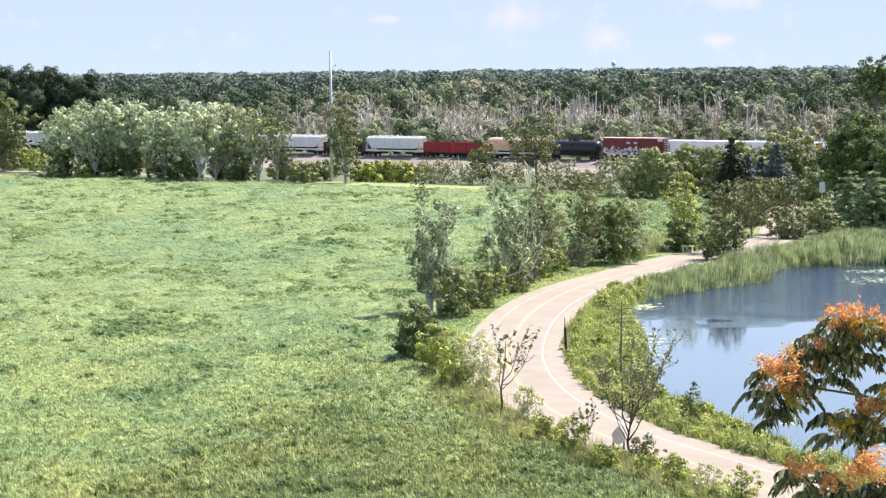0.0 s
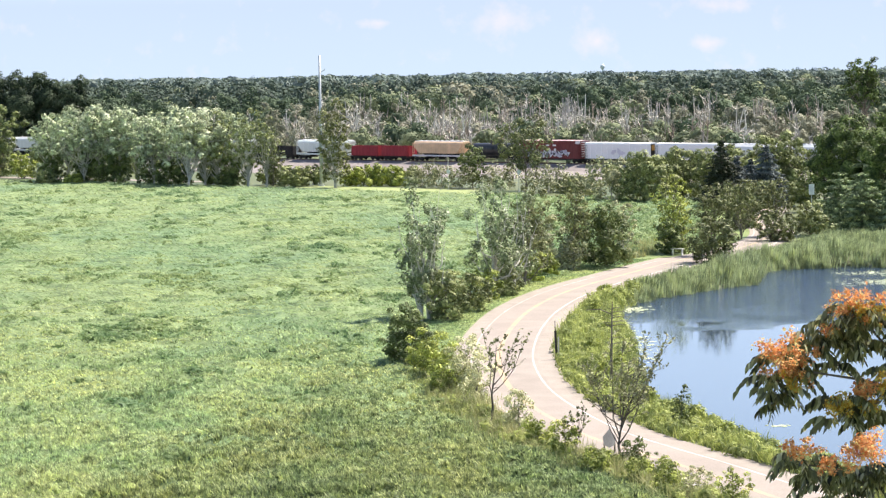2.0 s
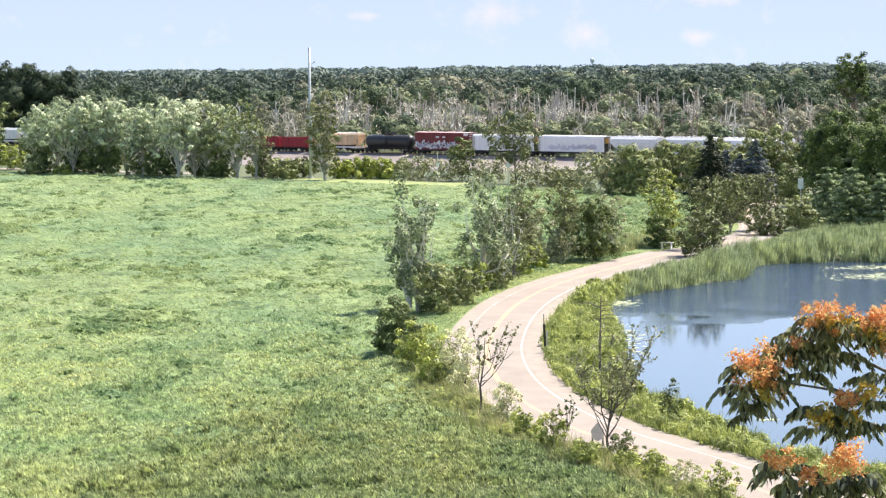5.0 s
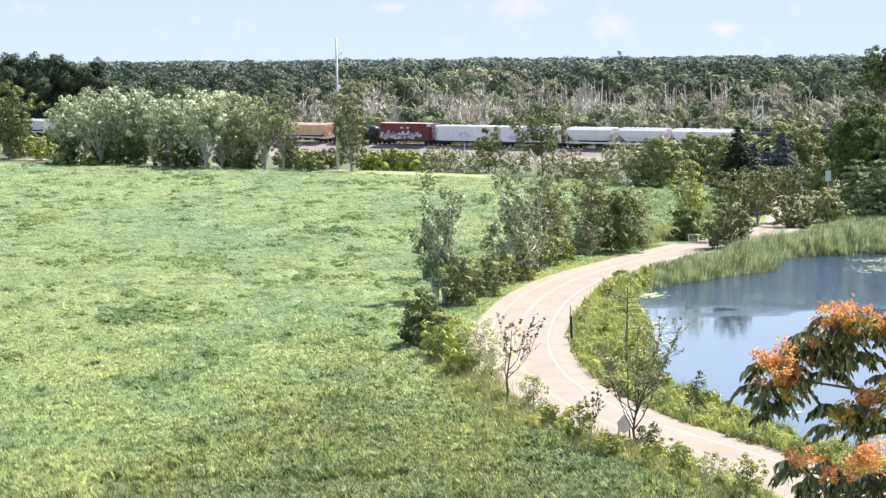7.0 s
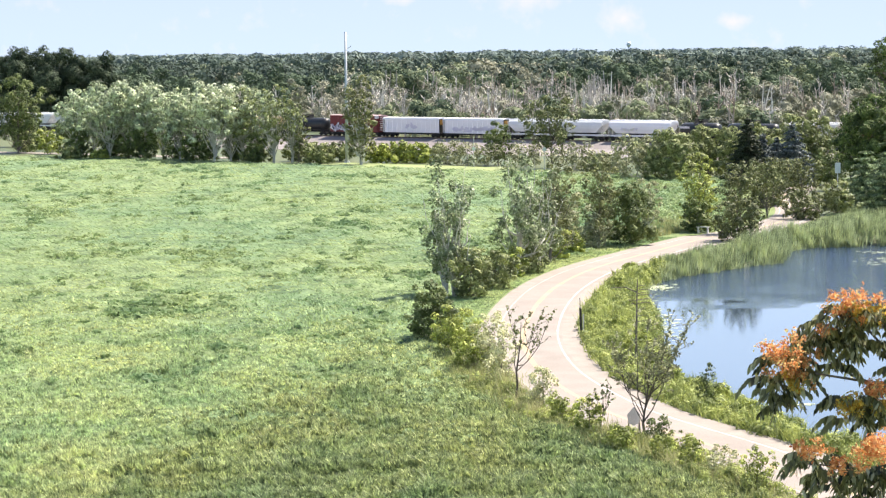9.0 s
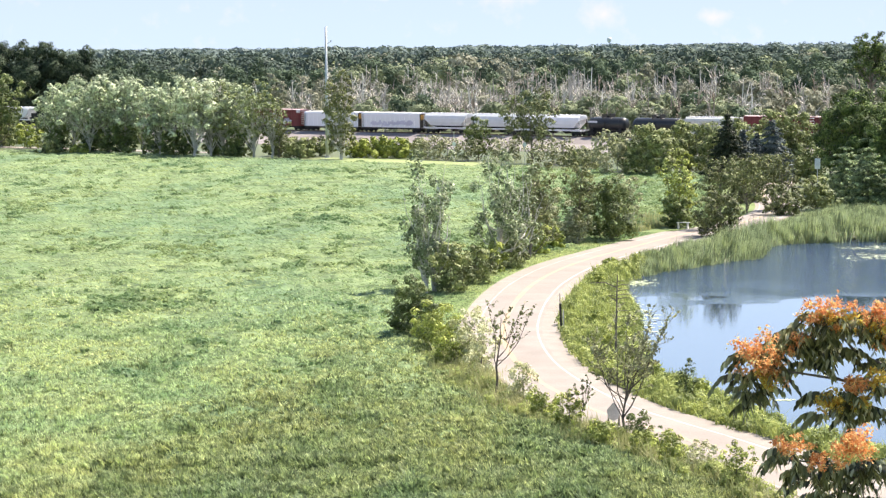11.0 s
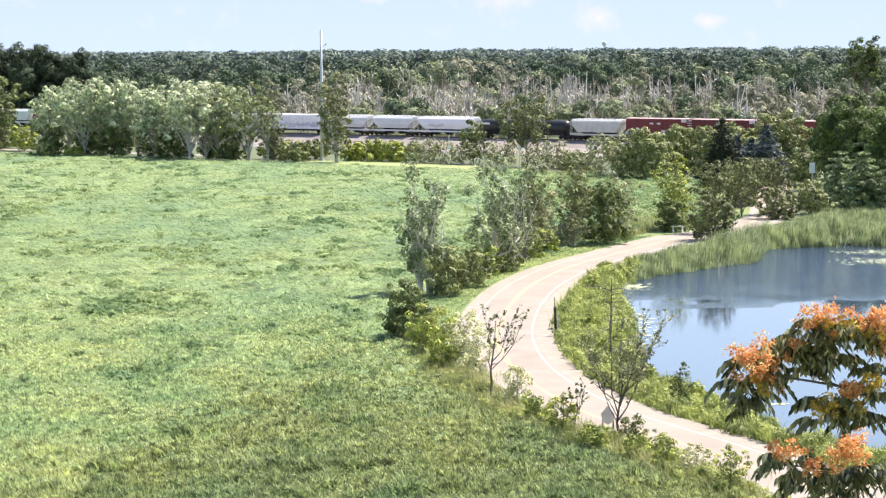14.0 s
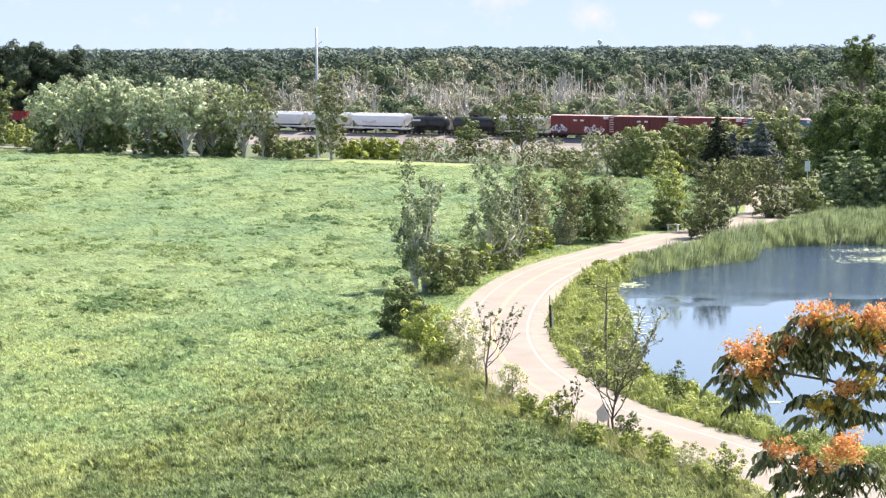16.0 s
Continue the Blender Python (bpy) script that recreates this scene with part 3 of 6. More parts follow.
def tree(species, x, y, h, r, seed):
    rng = np.random.default_rng(seed)
    if species in CONIFERS:
        return conifer(species, x, y, h, r, rng)
    if species in SAPLINGS:
        return sapling(species, x, y, h, r, rng)
    leaf, bark, base, limbs, full, spread, category, label = SPECIES[species]
    airy = species == "cottonwood"
    shrub = category == "shrub"
    h, r = h * 1.02, r * (0.95 if airy else 1.05)
    top = new(category, None)
    top.location = (x, y, -0.03)
    tagged(top, label, category)
    wood = Geo()
    forked = species in ("cottonwood", "slim", "silver", "willow", "olivewillow")
    tr = max(0.02, h * (0.02 if airy else 0.012 if species in ("willow", "silver") else 0.0155 if forked else 0.012))
    lean = rng.normal(size=2) * 0.04 * h
    reach = 0.34 if forked else 0.72
    stem = [(0, 0, -0.2), (lean[0] * 0.3, lean[1] * 0.3, h * reach * 0.4), (lean[0] * 0.6, lean[1] * 0.6, h * reach * 0.75), (lean[0], lean[1], h * reach)]
    wood.tube(stem, [tr * 1.25, tr, tr * 0.7, tr * 0.25], 6)
    tips, sizes = [], []
    mid, half = h * (base + 1) / 2, h * (1 - base) / 2
    limbs = limbs if airy else int(limbs * 1.5)
    for k in range(limbs):
        a = k * 2.399 + rng.uniform(-0.5, 0.5)
        u = (k + 0.5) / limbs
        zz = mid + half * (-0.85 + 1.8 * u) * rng.uniform(0.9, 1.02)
        ring = math.sqrt(max(0.05, 1 - ((zz - mid) / half) ** 2 * 0.92))
        if zz < mid:
            ring = max(ring, 0.85 if shrub else 0.7 if full > 2.9 else 0)
        rr = r * ring * rng.uniform(0.45, 0.95)
        end = Vector((math.cos(a) * rr + lean[0] * zz / h, math.sin(a) * rr + lean[1] * zz / h, zz))
        if forked:
            z0 = h * rng.uniform(0.04, 0.32) if zz > h * 0.4 else zz * 0.5
        else:
            z0 = min(h * 0.7, max(h * 0.04, zz - rr * rng.uniform(0.9, 1.6)))
        start = Vector((lean[0] * z0 / h, lean[1] * z0 / h, z0))
        bend = start.lerp(end, 0.5) + Vector((math.cos(a) * 0.1 * rr, math.sin(a) * 0.1 * rr, -0.05 * rr)) + Vector(rng.normal(size=3) * 0.06 * r)
        lr = tr * (0.55 - 0.25 * u)
        wood.tube([start, start.lerp(bend, 0.5) + Vector(rng.normal(size=3) * 0.03 * r), bend, bend.lerp(end, 0.5) + Vector(rng.normal(size=3) * 0.05 * r), end], [lr, lr * 0.8, lr * 0.55, lr * 0.35, lr * 0.12], 4)
        tips.append(end)
        sizes.append(rng.uniform(0.8, 1.35))
        for _ in range(5 if airy else 3):
            s = bend.lerp(end, rng.uniform(-0.5 if airy else -0.2, 1.0))
            e = s + Vector((rng.normal(), rng.normal(), rng.normal() * 0.7 + (0.6 if airy else 0.35))) * r * (0.13 if airy else 0.22)
            wood.tube([s, e], [lr * 0.35, lr * 0.08], 3)
            tips.append(e)
            sizes.append(rng.uniform(0.45, 1.0))
    part("trunk", wood, bark, top)
    size = leaf_size(y) * (1.15 if airy else 1.0)
    c = np.array([tuple(p) for p in tips])
    radii = spread * r * np.array(sizes) * (1.75 if airy else 1.0)
    keep = (c[:, 2] + radii * 0.5 < h * 1.02) & (rng.uniform(size=len(c)) < (0.4 if airy else 0.75 if species == "dryshrub" else 0.9))
    c, radii = c[keep], radii[keep]
    c[:, 2] = np.maximum(c[:, 2], radii * (0.5 if shrub else 0.9))
    middle, extent = np.array([lean[0] * 0.6, lean[1] * 0.6, mid]), np.array([r, r, half])
    cover = np.clip(full / 3.0, 0.3, 1.1) * 0.54
    _, corners = clump_leaves(rng, c, radii, size, 0.66 if airy else cover, 1.25 if airy else 0.78, middle, extent, loose=0.55 if airy else 0.34)
    if full > 1.9 and not airy:                  # shaded leaves inside close the crown
        n = int((0.22 if forked else 0.32) * full * r * h * (1 - base) / (0.3 * size * size))
        ball = rng.normal(size=(n, 3))
        ball *= (rng.uniform(0.1, 1.0, n) ** 0.5 / np.linalg.norm(ball, axis=1))[:, None]
        inner = middle + ball * extent * 0.68
        if shrub:
            inner[:, 2] = rng.uniform(0.05, 0.75, n) * h
        corners = np.vstack([corners, leaf_corners(rng, inner, size, 0.7, 0.2, out=ball, corners=3, loose=0.6)])
    corners[:, 2] = np.maximum(corners[:, 2], 0.04)
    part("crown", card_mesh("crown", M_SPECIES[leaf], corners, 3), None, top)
    return top


def sapling(species, x, y, h, r, rng):
    """A young tree: upswept limbs and fine twigs with leaves set along them."""
    leaf, limbs, twigs, lean, gap, size, fork, label = SAPLINGS[species]
    top = tagged(new("sapling", None), label, "sapling")
    top.location = (x, y, -0.03)
    wood, at = Geo(), []

    def leafy(points, share):
        for p, q in zip(points[:-1], points[1:]):
            for u in np.arange(0, 1, gap / max(0.05, (q - p).length)):
                if rng.uniform() < share:
                    at.append(p.lerp(q, u) + Vector(rng.normal(size=3) * (0.03 + 0.25 * gap)))

    tr = 0.0115 * h
    wood.tube([(0, 0, -0.2), (0.02 * h, 0, h * fork * 0.6), (0.01 * h, 0, h * fork)], [tr * 1.2, tr, tr * 0.85], 6)
    wood.tube([(0.01 * h, 0, h * fork), (0.05 * h, 0.01 * h, h * (fork + 0.25)), (0.06 * h, 0, h * (fork + 0.48))], [tr * 0.8, tr * 0.5, tr * 0.2], 5)
    for k in range(limbs):
        a = k * 2.399 + rng.uniform(-0.4, 0.4)
        z1 = h * rng.uniform(0.62, 1.0)
        wide = r * rng.uniform(0.35, 1.0)
        end = Vector((math.cos(a) * wide + lean * r * (z1 / h) ** 2, math.sin(a) * wide, z1))
        z0 = rng.uniform(0.0, 0.3) if k > 1 else 0.0
        start = Vector((0.01 * h + 0.14 * z0 * h, 0, h * (fork + z0)))
        path = [start]
        for u in (0.3, 0.55, 0.8, 1.0):
            p = start.lerp(end, u)
            p.z -= 0.09 * h * math.sin(math.pi * u)
            path.append(p + Vector(rng.normal(size=3) * 0.012 * h * (u < 1)))
        lr = tr * rng.uniform(0.35, 0.6)
        wood.tube(path, [lr, lr * 0.75, lr * 0.5, lr * 0.3, lr * 0.12], 4)
        leafy(path[3:], 0.8)
        for _ in range(twigs):
            i = int(rng.integers(1, 4))
            s = path[i].lerp(path[i + 1], rng.uniform())
            d = Vector((rng.normal() * 0.6 + lean * 0.6, rng.normal() * 0.6, rng.uniform(0.3, 1.1))) * h * 0.115
            mid = s + d * 0.55 + Vector(rng.normal(size=3) * 0.04)
            wood.tube([s, mid, s + d], [max(0.014, lr * 0.35), 0.012, 0.006], 3)
            leafy([mid, s + d], 0.85)
    part("trunk", wood, M_DARKBARK, top)
    at = np.array([tuple(p) for p in at])
    part("crown", card_mesh("crown", M_SPECIES[leaf], leaf_corners(rng, at, size, 0.65, 0.2), 4), None, top)
    return top


def conifer(species, x, y, h, r, rng):
    """A conifer: tiers of drooping boughs, each with flat tufts of needles along it."""
    leaf, tiers, droop_by, label = CONIFERS[species]
    top = new("conifer", None)
    top.location = (x, y, -0.03)
    tagged(top, label, "conifer")
    wood = Geo()
    wood.tube([(0, 0, -0.2), (0, 0, h * 0.5), (0, 0, h)], [h * 0.014, h * 0.008, 0.02], 6)
    centres, radii = [], []
    size = leaf_size(y) * 0.72
    for k in range(tiers):
        z = h * (0.06 + 0.9 * (k / (tiers - 1)) ** 0.95)
        reach = r * (1 - z / h) ** (0.5 if species == "pine" else 0.75) + 0.12
        n = 9 if k < tiers * 0.7 else 6
        for b in range(n):
            a = 2 * math.pi * (b + rng.uniform(-0.3, 0.3)) / n + k * 1.3
            L = reach * rng.uniform(0.75, 1.1)
            zb = z + rng.normal() * 0.008 * h
            end = Vector((math.cos(a) * L, math.sin(a) * L, zb - L * droop_by * rng.uniform(0.7, 1.3)))
            wood.tube([(0, 0, zb), end], [0.04, 0.01], 3)
            for u in (0.4, 0.68, 0.95):
                centres.append(tuple(Vector((0, 0, zb)).lerp(end, u) + Vector(rng.normal(size=3) * 0.04 * L)))
                radii.append(0.12 + L * (0.2 - 0.09 * u))
    part("trunk", wood, M_BARK, top)
    _, corners = clump_leaves(rng, np.array(centres), np.array(radii), size, 0.5, 0.5, loose=0.35, lift=0.4)
    m = 900                                       # shaded needles close the inside
    u = rng.uniform(0, 0.97, m)
    turn = rng.uniform(0, 2 * math.pi, m)
    wide = r * 0.55 * (1 - u) ** 0.8 * np.sqrt(rng.uniform(0.1, 1, m))
    inner = np.column_stack([np.cos(turn) * wide, np.sin(turn) * wide, h * u])
    corners = np.vstack([corners, leaf_corners(rng, inner, size * 1.5, 0.6, 0.0, corners=3)])
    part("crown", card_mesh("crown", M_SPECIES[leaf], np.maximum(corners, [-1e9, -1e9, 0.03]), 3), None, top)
    return top


tree("willow", -79.2, 523.4, 13.9, 5.0, 11)
tree("willow", -75.2, 519.7, 14.8, 4.7, 12)
tree("willow", -67.6, 515.3, 16.0, 4.9, 13)
tree("willow", -59.9, 510.9, 14.6, 4.6, 14)
tree("willow", -52.0, 501.3, 14.4, 4.5, 15)
tree("silver", -44.6, 494.7, 15.1, 5.0, 16)
tree("willow", -39.0, 493.4, 14.2, 3.9, 17)
tree("willow", -71.0, 513.4, 15.7, 5.5, 18)
tree("willow", -63.4, 511.7, 15.7, 5.5, 19)
tree("willow", -55.5, 502.1, 13.8, 4.8, 20)
tree("silver", -47.5, 490.3, 15.5, 6.3, 21)
tree("olivewillow", -42.0, 494.1, 14.6, 4.6, 22)
tree("olivewillow", -35.7, 487.8, 14.8, 4.3, 23)
tree("olivewillow", -32.1, 487.0, 13.6, 2.9, 24)
tree("dark", -96.3, 550.6, 16.8, 6.8, 25)
tree("brightbush", -88.0, 542.6, 5.9, 2.8, 26)
tree("olive", -30.8, 486.7, 7.0, 2.2, 27)
tree("bush", -26.5, 485.8, 4.0, 3.3, 28)
tree("slim", -18.3, 476.8, 16.6, 4.0, 29)
tree("brightbush", -12.5, 482.8, 4.1, 3.3, 30)
tree("brightbush", -7.4, 481.7, 3.8, 3.3, 31)
tree("dryshrub", -1.9, 473.4, 4.8, 3.2, 32)
tree("dryshrub", 12.7, 463.4, 4.5, 3.6, 33)
tree("dark", 7.6, 469.0, 8.3, 3.1, 34)
tree("leaning", 17.1, 453.6, 13.2, 5.2, 35)
tree("dryshrub", 20.8, 446.4, 5.0, 4.5, 36)
tree("grey", 29.4, 411.7, 7.2, 4.4, 37)
tree("bush", 34.5, 407.1, 8.1, 5.0, 38)
tree("bush", 41.9, 418.5, 8.4, 4.7, 39)
tree("bush", 45.7, 412.2, 8.4, 3.7, 40)
tree("bush", 51.5, 411.1, 8.6, 4.4, 41)
tree("grey", 26.0, 425.3, 4.3, 2.9, 42)
tree("bush", 48.3, 404.5, 9.2, 3.6, 138)
tree("bush", 55.4, 406.5, 10.6, 3.8, 139)
tree("bush", 52.0, 399.5, 7.0, 3.4, 140)
tree("spruce", 44.7, 387.4, 10.9, 4.9, 43)
tree("bluespruce", 47.5, 391.2, 8.2, 4.4, 44)
tree("bluespruce", 49.9, 393.0, 7.5, 4.2, 45)
tree("bluespruce", 51.9, 389.4, 9.8, 5.2, 46)
tree("bush", 58.8, 408.5, 11.3, 4.1, 47)
tree("oak", 63.4, 405.3, 10.6, 2.7, 48)
tree("oak", 58.8, 356.3, 14.5, 4.9, 49)
tree("oak", 62.2, 342.3, 12.6, 4.2, 50)
tree("leaning", 44.0, 320.5, 7.2, 2.8, 51)
tree("brownbush", 43.0, 311.4, 3.9, 2.6, 52)
tree("oak", 61.0, 350.5, 12.3, 4.7, 53)
tree("dark", 55.8, 374.0, 6.4, 2.7, 54)
tree("bush", 48.3, 321.0, 4.5, 2.3, 55)
tree("leaning", 48.6, 375.2, 4.7, 3.0, 56)
tree("brownbush", 40.3, 333.7, 4.1, 1.9, 57)
tree("dark", 57.6, 389.4, 3.7, 2.5, 58)
tree("pine", 54.3, 333.9, 7.7, 3.8, 59)
tree("pine", 56.0, 326.6, 7.9, 4.0, 60)
tree("pine", 60.0, 326.0, 7.2, 3.7, 61)
tree("cottonwood", -0.3, 218.1, 12.3, 3.5, 62)
tree("cottonwood", -1.2, 217.2, 11.0, 2.4, 63)
tree("cottonwood", 5.9, 239.6, 12.0, 3.5, 64)
tree("cottonwood", 8.0, 246.8, 11.4, 3.0, 65)
tree("bush", 6.8, 240.7, 3.0, 1.9, 66)
tree("brightbush", 12.0, 264.3, 2.5, 1.5, 67)
tree("olive", 9.2, 253.3, 10.2, 2.7, 68)
tree("olive", 15.2, 271.5, 9.4, 2.6, 69)
tree("grey", 15.0, 270.0, 3.8, 1.5, 70)
tree("grey", 10.7, 262.3, 7.0, 2.7, 71)
tree("roundbush", 19.0, 274.2, 6.8, 3.2, 72)
tree("grey", 21.9, 287.2, 6.8, 1.9, 73)
tree("yellowtree", 28.3, 294.5, 8.9, 2.5, 74)
tree("roundbush", 27.9, 291.8, 3.8, 1.9, 75)
tree("brownbush", 31.0, 277.6, 5.0, 2.9, 76)
tree("leaning", 32.5, 289.4, 8.3, 3.0, 77)
tree("leaning", 38.9, 315.8, 7.4, 3.0, 78)
tree("roundbush", 42.3, 338.5, 4.8, 2.1, 79)
tree("roundbush", -2.0, 184.3, 4.5, 2.0, 80)
tree("bush", 1.0, 217.0, 4.4, 2.1, 81)
tree("bush", 3.2, 225.6, 3.4, 1.9, 82)
tree("brightbush", 5.1, 236.6, 2.9, 1.6, 83)
tree("grey", 13.8, 270.1, 3.0, 1.8, 84)
tree("brightbush", 9.9, 257.4, 3.0, 1.6, 85)
tree("yellowbush", -0.2, 177.2, 3.4, 1.8, 86)
tree("palebush", 2.0, 167.6, 4.0, 1.6, 87)
tree("yellowbush", 1.0, 167.7, 2.3, 1.5, 88)
tree("palebush", 5.0, 148.8, 2.7, 1.2, 89)
tree("palebush", 2.6, 160.4, 3.7, 1.4, 90)
tree("yellowbush", 0.5, 174.6, 2.7, 1.6, 91)
tree("yellowbush", 5.9, 143.1, 1.8, 1.0, 92)
tree("yellowbush", 11.4, 129.9, 1.5, 0.9, 93)
tree("sapling", 3.4, 152.6, 6.3, 1.9, 94)
tree("yellowbush", 7.2, 138.6, 2.5, 1.0, 95)
tree("slimsapling", 7.8, 138.5, 3.3, 0.7, 96)
tree("sapling2", 9.9, 136.0, 7.1, 2.3, 97)
tree("yellowbush", 8.8, 132.6, 1.5, 1.1, 98)
tree("darkweed", 10.8, 135.2, 1.6, 0.9, 99)
tree("yellowbush", 10.6, 129.5, 1.4, 0.9, 100)
tree("yellowbush", 11.7, 126.7, 1.7, 1.0, 101)
tree("palebush", 13.1, 124.6, 1.7, 0.9, 102)
tree("yellowbush", 14.3, 120.5, 2.3, 0.9, 103)
tree("darkweed", 14.8, 150.1, 2.6, 0.75, 104)
tree("yellowbush", 16.0, 152.5, 0.9, 0.7, 105)
tree("brightbush", 16.3, 238.4, 1.2, 0.8, 106)
tree("yellowbush", 14.0, 220.8, 1.4, 0.8, 107)
tree("yellowbush", 14.0, 202.7, 1.4, 0.7, 108)
tree("brightbush", 11.9, 189.8, 1.3, 0.7, 109)
tree("yellowbush", 13.1, 179.5, 1.4, 0.7, 110)
tree("yellowbush", 12.8, 166.8, 1.3, 0.7, 111)
tree("brightbush", 13.8, 160.5, 1.0, 0.6, 112)
tree("yellowbush", 11.9, 176.3, 1.3, 0.7, 113)
tree("brightbush", 16.8, 144.6, 1.1, 0.7, 114)
tree("yellowbush", 17.8, 140.8, 1.0, 0.6, 115)
tree("bush", -79.3, 512.6, 2.8, 2.5, 116)
# shrubs 117, 119 and 121 are put in for the willows' shaded lower half
tree("dark", -66.9, 509.6, 5.2, 2.4, 117)
tree("brightbush", -72.8, 511.1, 2.1, 2.1, 118)
tree("roundbush", -53.0, 496.5, 5.0, 2.3, 119)
tree("bush", -40.1, 491.2, 2.3, 2.4, 120)
tree("roundbush", -43.4, 498.0, 6.4, 3.2, 121)
tree("dark", -31.5, 494.3, 3.2, 3.4, 122)
tree("dark", -23.0, 492.5, 3.4, 3.4, 123)
tree("bush", -95.5, 556.5, 5.0, 3.8, 124)
tree("dark", -101.0, 588.0, 7.0, 5.0, 148)
tree("dark", -90.0, 583.0, 6.2, 5.0, 149)
tree("dark", -79.0, 575.0, 5.6, 5.0, 150)
tree("bush", -69.0, 566.0, 5.2, 4.6, 151)
# dark shrubs added among the stems for the willows' shaded lower half
tree("roundbush", -77.4, 516.6, 6.6, 2.8, 142)
tree("roundbush", -70.6, 516.5, 7.2, 3.2, 143)
tree("roundbush", -63.6, 509.0, 6.6, 2.9, 144)
tree("roundbush", -56.4, 503.4, 6.8, 3.0, 145)
tree("roundbush", -49.8, 497.0, 6.2, 2.8, 146)
tree("roundbush", -38.2, 489.0, 6.0, 2.6, 147)
tree("brightbush", -15.5, 483.4, 3.5, 2.7, 125)
tree("bush", -10.3, 492.2, 3.3, 3.3, 126)
tree("bush", -4.1, 485.9, 3.3, 2.7, 127)
tree("dryshrub", 1.8, 470.3, 4.4, 3.2, 128)
tree("dryshrub", 5.4, 464.9, 4.0, 2.6, 129)
tree("bush", 24.8, 445.6, 3.0, 3.0, 130)
tree("bush", 36.2, 477.1, 3.8, 4.3, 131)
tree("bush", 43.6, 475.5, 5.3, 4.3, 132)
tree("faroak", -113.7, 702.0, 22.9, 11.8, 133)
tree("faroak", -101.6, 698.4, 21.2, 8.6, 134)
tree("faroak", -125.7, 705.6, 22.2, 8.7, 135)
tree("talloak", 81.3, 472.2, 22.9, 3.5, 136)
tree("pine", 60.4, 347.0, 10.8, 4.4, 141)
tree("oak", 77.7, 425.0, 13.9, 4.3, 137)


# ---- far woods ----
def wood_green(name, c0, c1, c2):
    return leaves(name, c0, c1, c2, 0.13, 0.12, 0.05, 0.6)


# slight blue haze is mixed into these leaf colours, most in the distance
M_WOODS = wood_green("woodland_leaf", (0.071, 0.106, 0.064), (0.178, 0.232, 0.139), (0.036, 0.055, 0.037))
M_WOODS_LIGHT = wood_green("light_woodland_leaf", (0.182, 0.219, 0.118), (0.364, 0.402, 0.236), (0.091, 0.116, 0.069))
M_WOODS_GREY = wood_green("grey_woodland_leaf", (0.261, 0.265, 0.183), (0.465, 0.453, 0.342), (0.127, 0.136, 0.089))
M_WOODS_MID = wood_green("haze_toned_middle_leaf", (0.070, 0.099, 0.076), (0.164, 0.206, 0.154), (0.041, 0.058, 0.050))
M_WOODS_FAR = wood_green("haze_toned_far_leaf", (0.125, 0.169, 0.148), (0.269, 0.318, 0.276), (0.096, 0.126, 0.123))


def woods_band(name, material, y0, y1, spacing, h0, h1, cover, size, seed, label, share=1.0, lobes=9, where=None):
    """Trees behind the railway, as one body of leaves set over lobed crowns of uneven height."""
    rng = np.random.default_rng(seed)
    half = 0.215
    n = int(share * half * (y1 ** 2 - y0 ** 2) / spacing ** 2)
    y = np.sqrt(rng.uniform(y0 ** 2, y1 ** 2, n))
    x = rng.uniform(-half, half, n) * y
    away = (x - RAIL_AT[0]) * -RAIL_OUT[0] + (y - RAIL_AT[1]) * -RAIL_OUT[1]
    keep = away > 18
    if where:
        keep &= np.array([rng.uniform() < where(a, b) for a, b in zip(x, away)])
    x, y, away = x[keep], y[keep], away[keep]
    n = len(x)
    stand = np.array([noise.noise((a / 45, b / 70, seed)) for a, b in zip(x, y)])
    h = (rng.uniform(h0, h1, n) + (4.0 if y1 < 1000 else 2.5) * stand) * np.clip(0.5 + away / 260, 0.5, 1.0)
    r = spacing * np.exp(rng.normal(-0.62, 0.3, n))
    deep = np.minimum(r * 1.1, h * 0.45)
    lobe = rng.normal(size=(n, lobes, 3))
    lobe[..., 2] += 0.25
    lobe /= np.linalg.norm(lobe, axis=2)[..., None]
    lobe *= rng.uniform(0.35, 0.75, (n, lobes, 1))
    centres = np.stack([x[:, None] + lobe[..., 0] * r[:, None], y[:, None] + lobe[..., 1] * r[:, None], (h - deep)[:, None] + lobe[..., 2] * deep[:, None]], -1).reshape(-1, 3)
    radii = (r[:, None] * rng.uniform(0.22, 0.42, (n, lobes))).ravel()
    _, corners = clump_leaves(rng, centres, radii, size * 0.8, cover, np.minimum(0.85, np.repeat(deep, lobes) * 0.42 / radii), loose=0.25, lift=0.25)
    corners[:, 2] = np.maximum(corners[:, 2], 0.2)
    low = 14                                      # shaded undergrowth below the crowns
    base = np.stack([x[:, None] + rng.normal(size=(n, low)) * r[:, None] * 0.5, y[:, None] + rng.normal(size=(n, low)) * r[:, None] * 0.5, rng.uniform(0.1, 0.75, (n, low)) * (h - deep * 0.6)[:, None]], -1).reshape(-1, 3)
    corners = np.vstack([corners, leaf_corners(rng, base, size * 1.8, 0.8, 0.2, corners=3)])
    tagged(part(name, card_mesh(name, material, corners, 3), None), label, "woodland", kind="stuff")


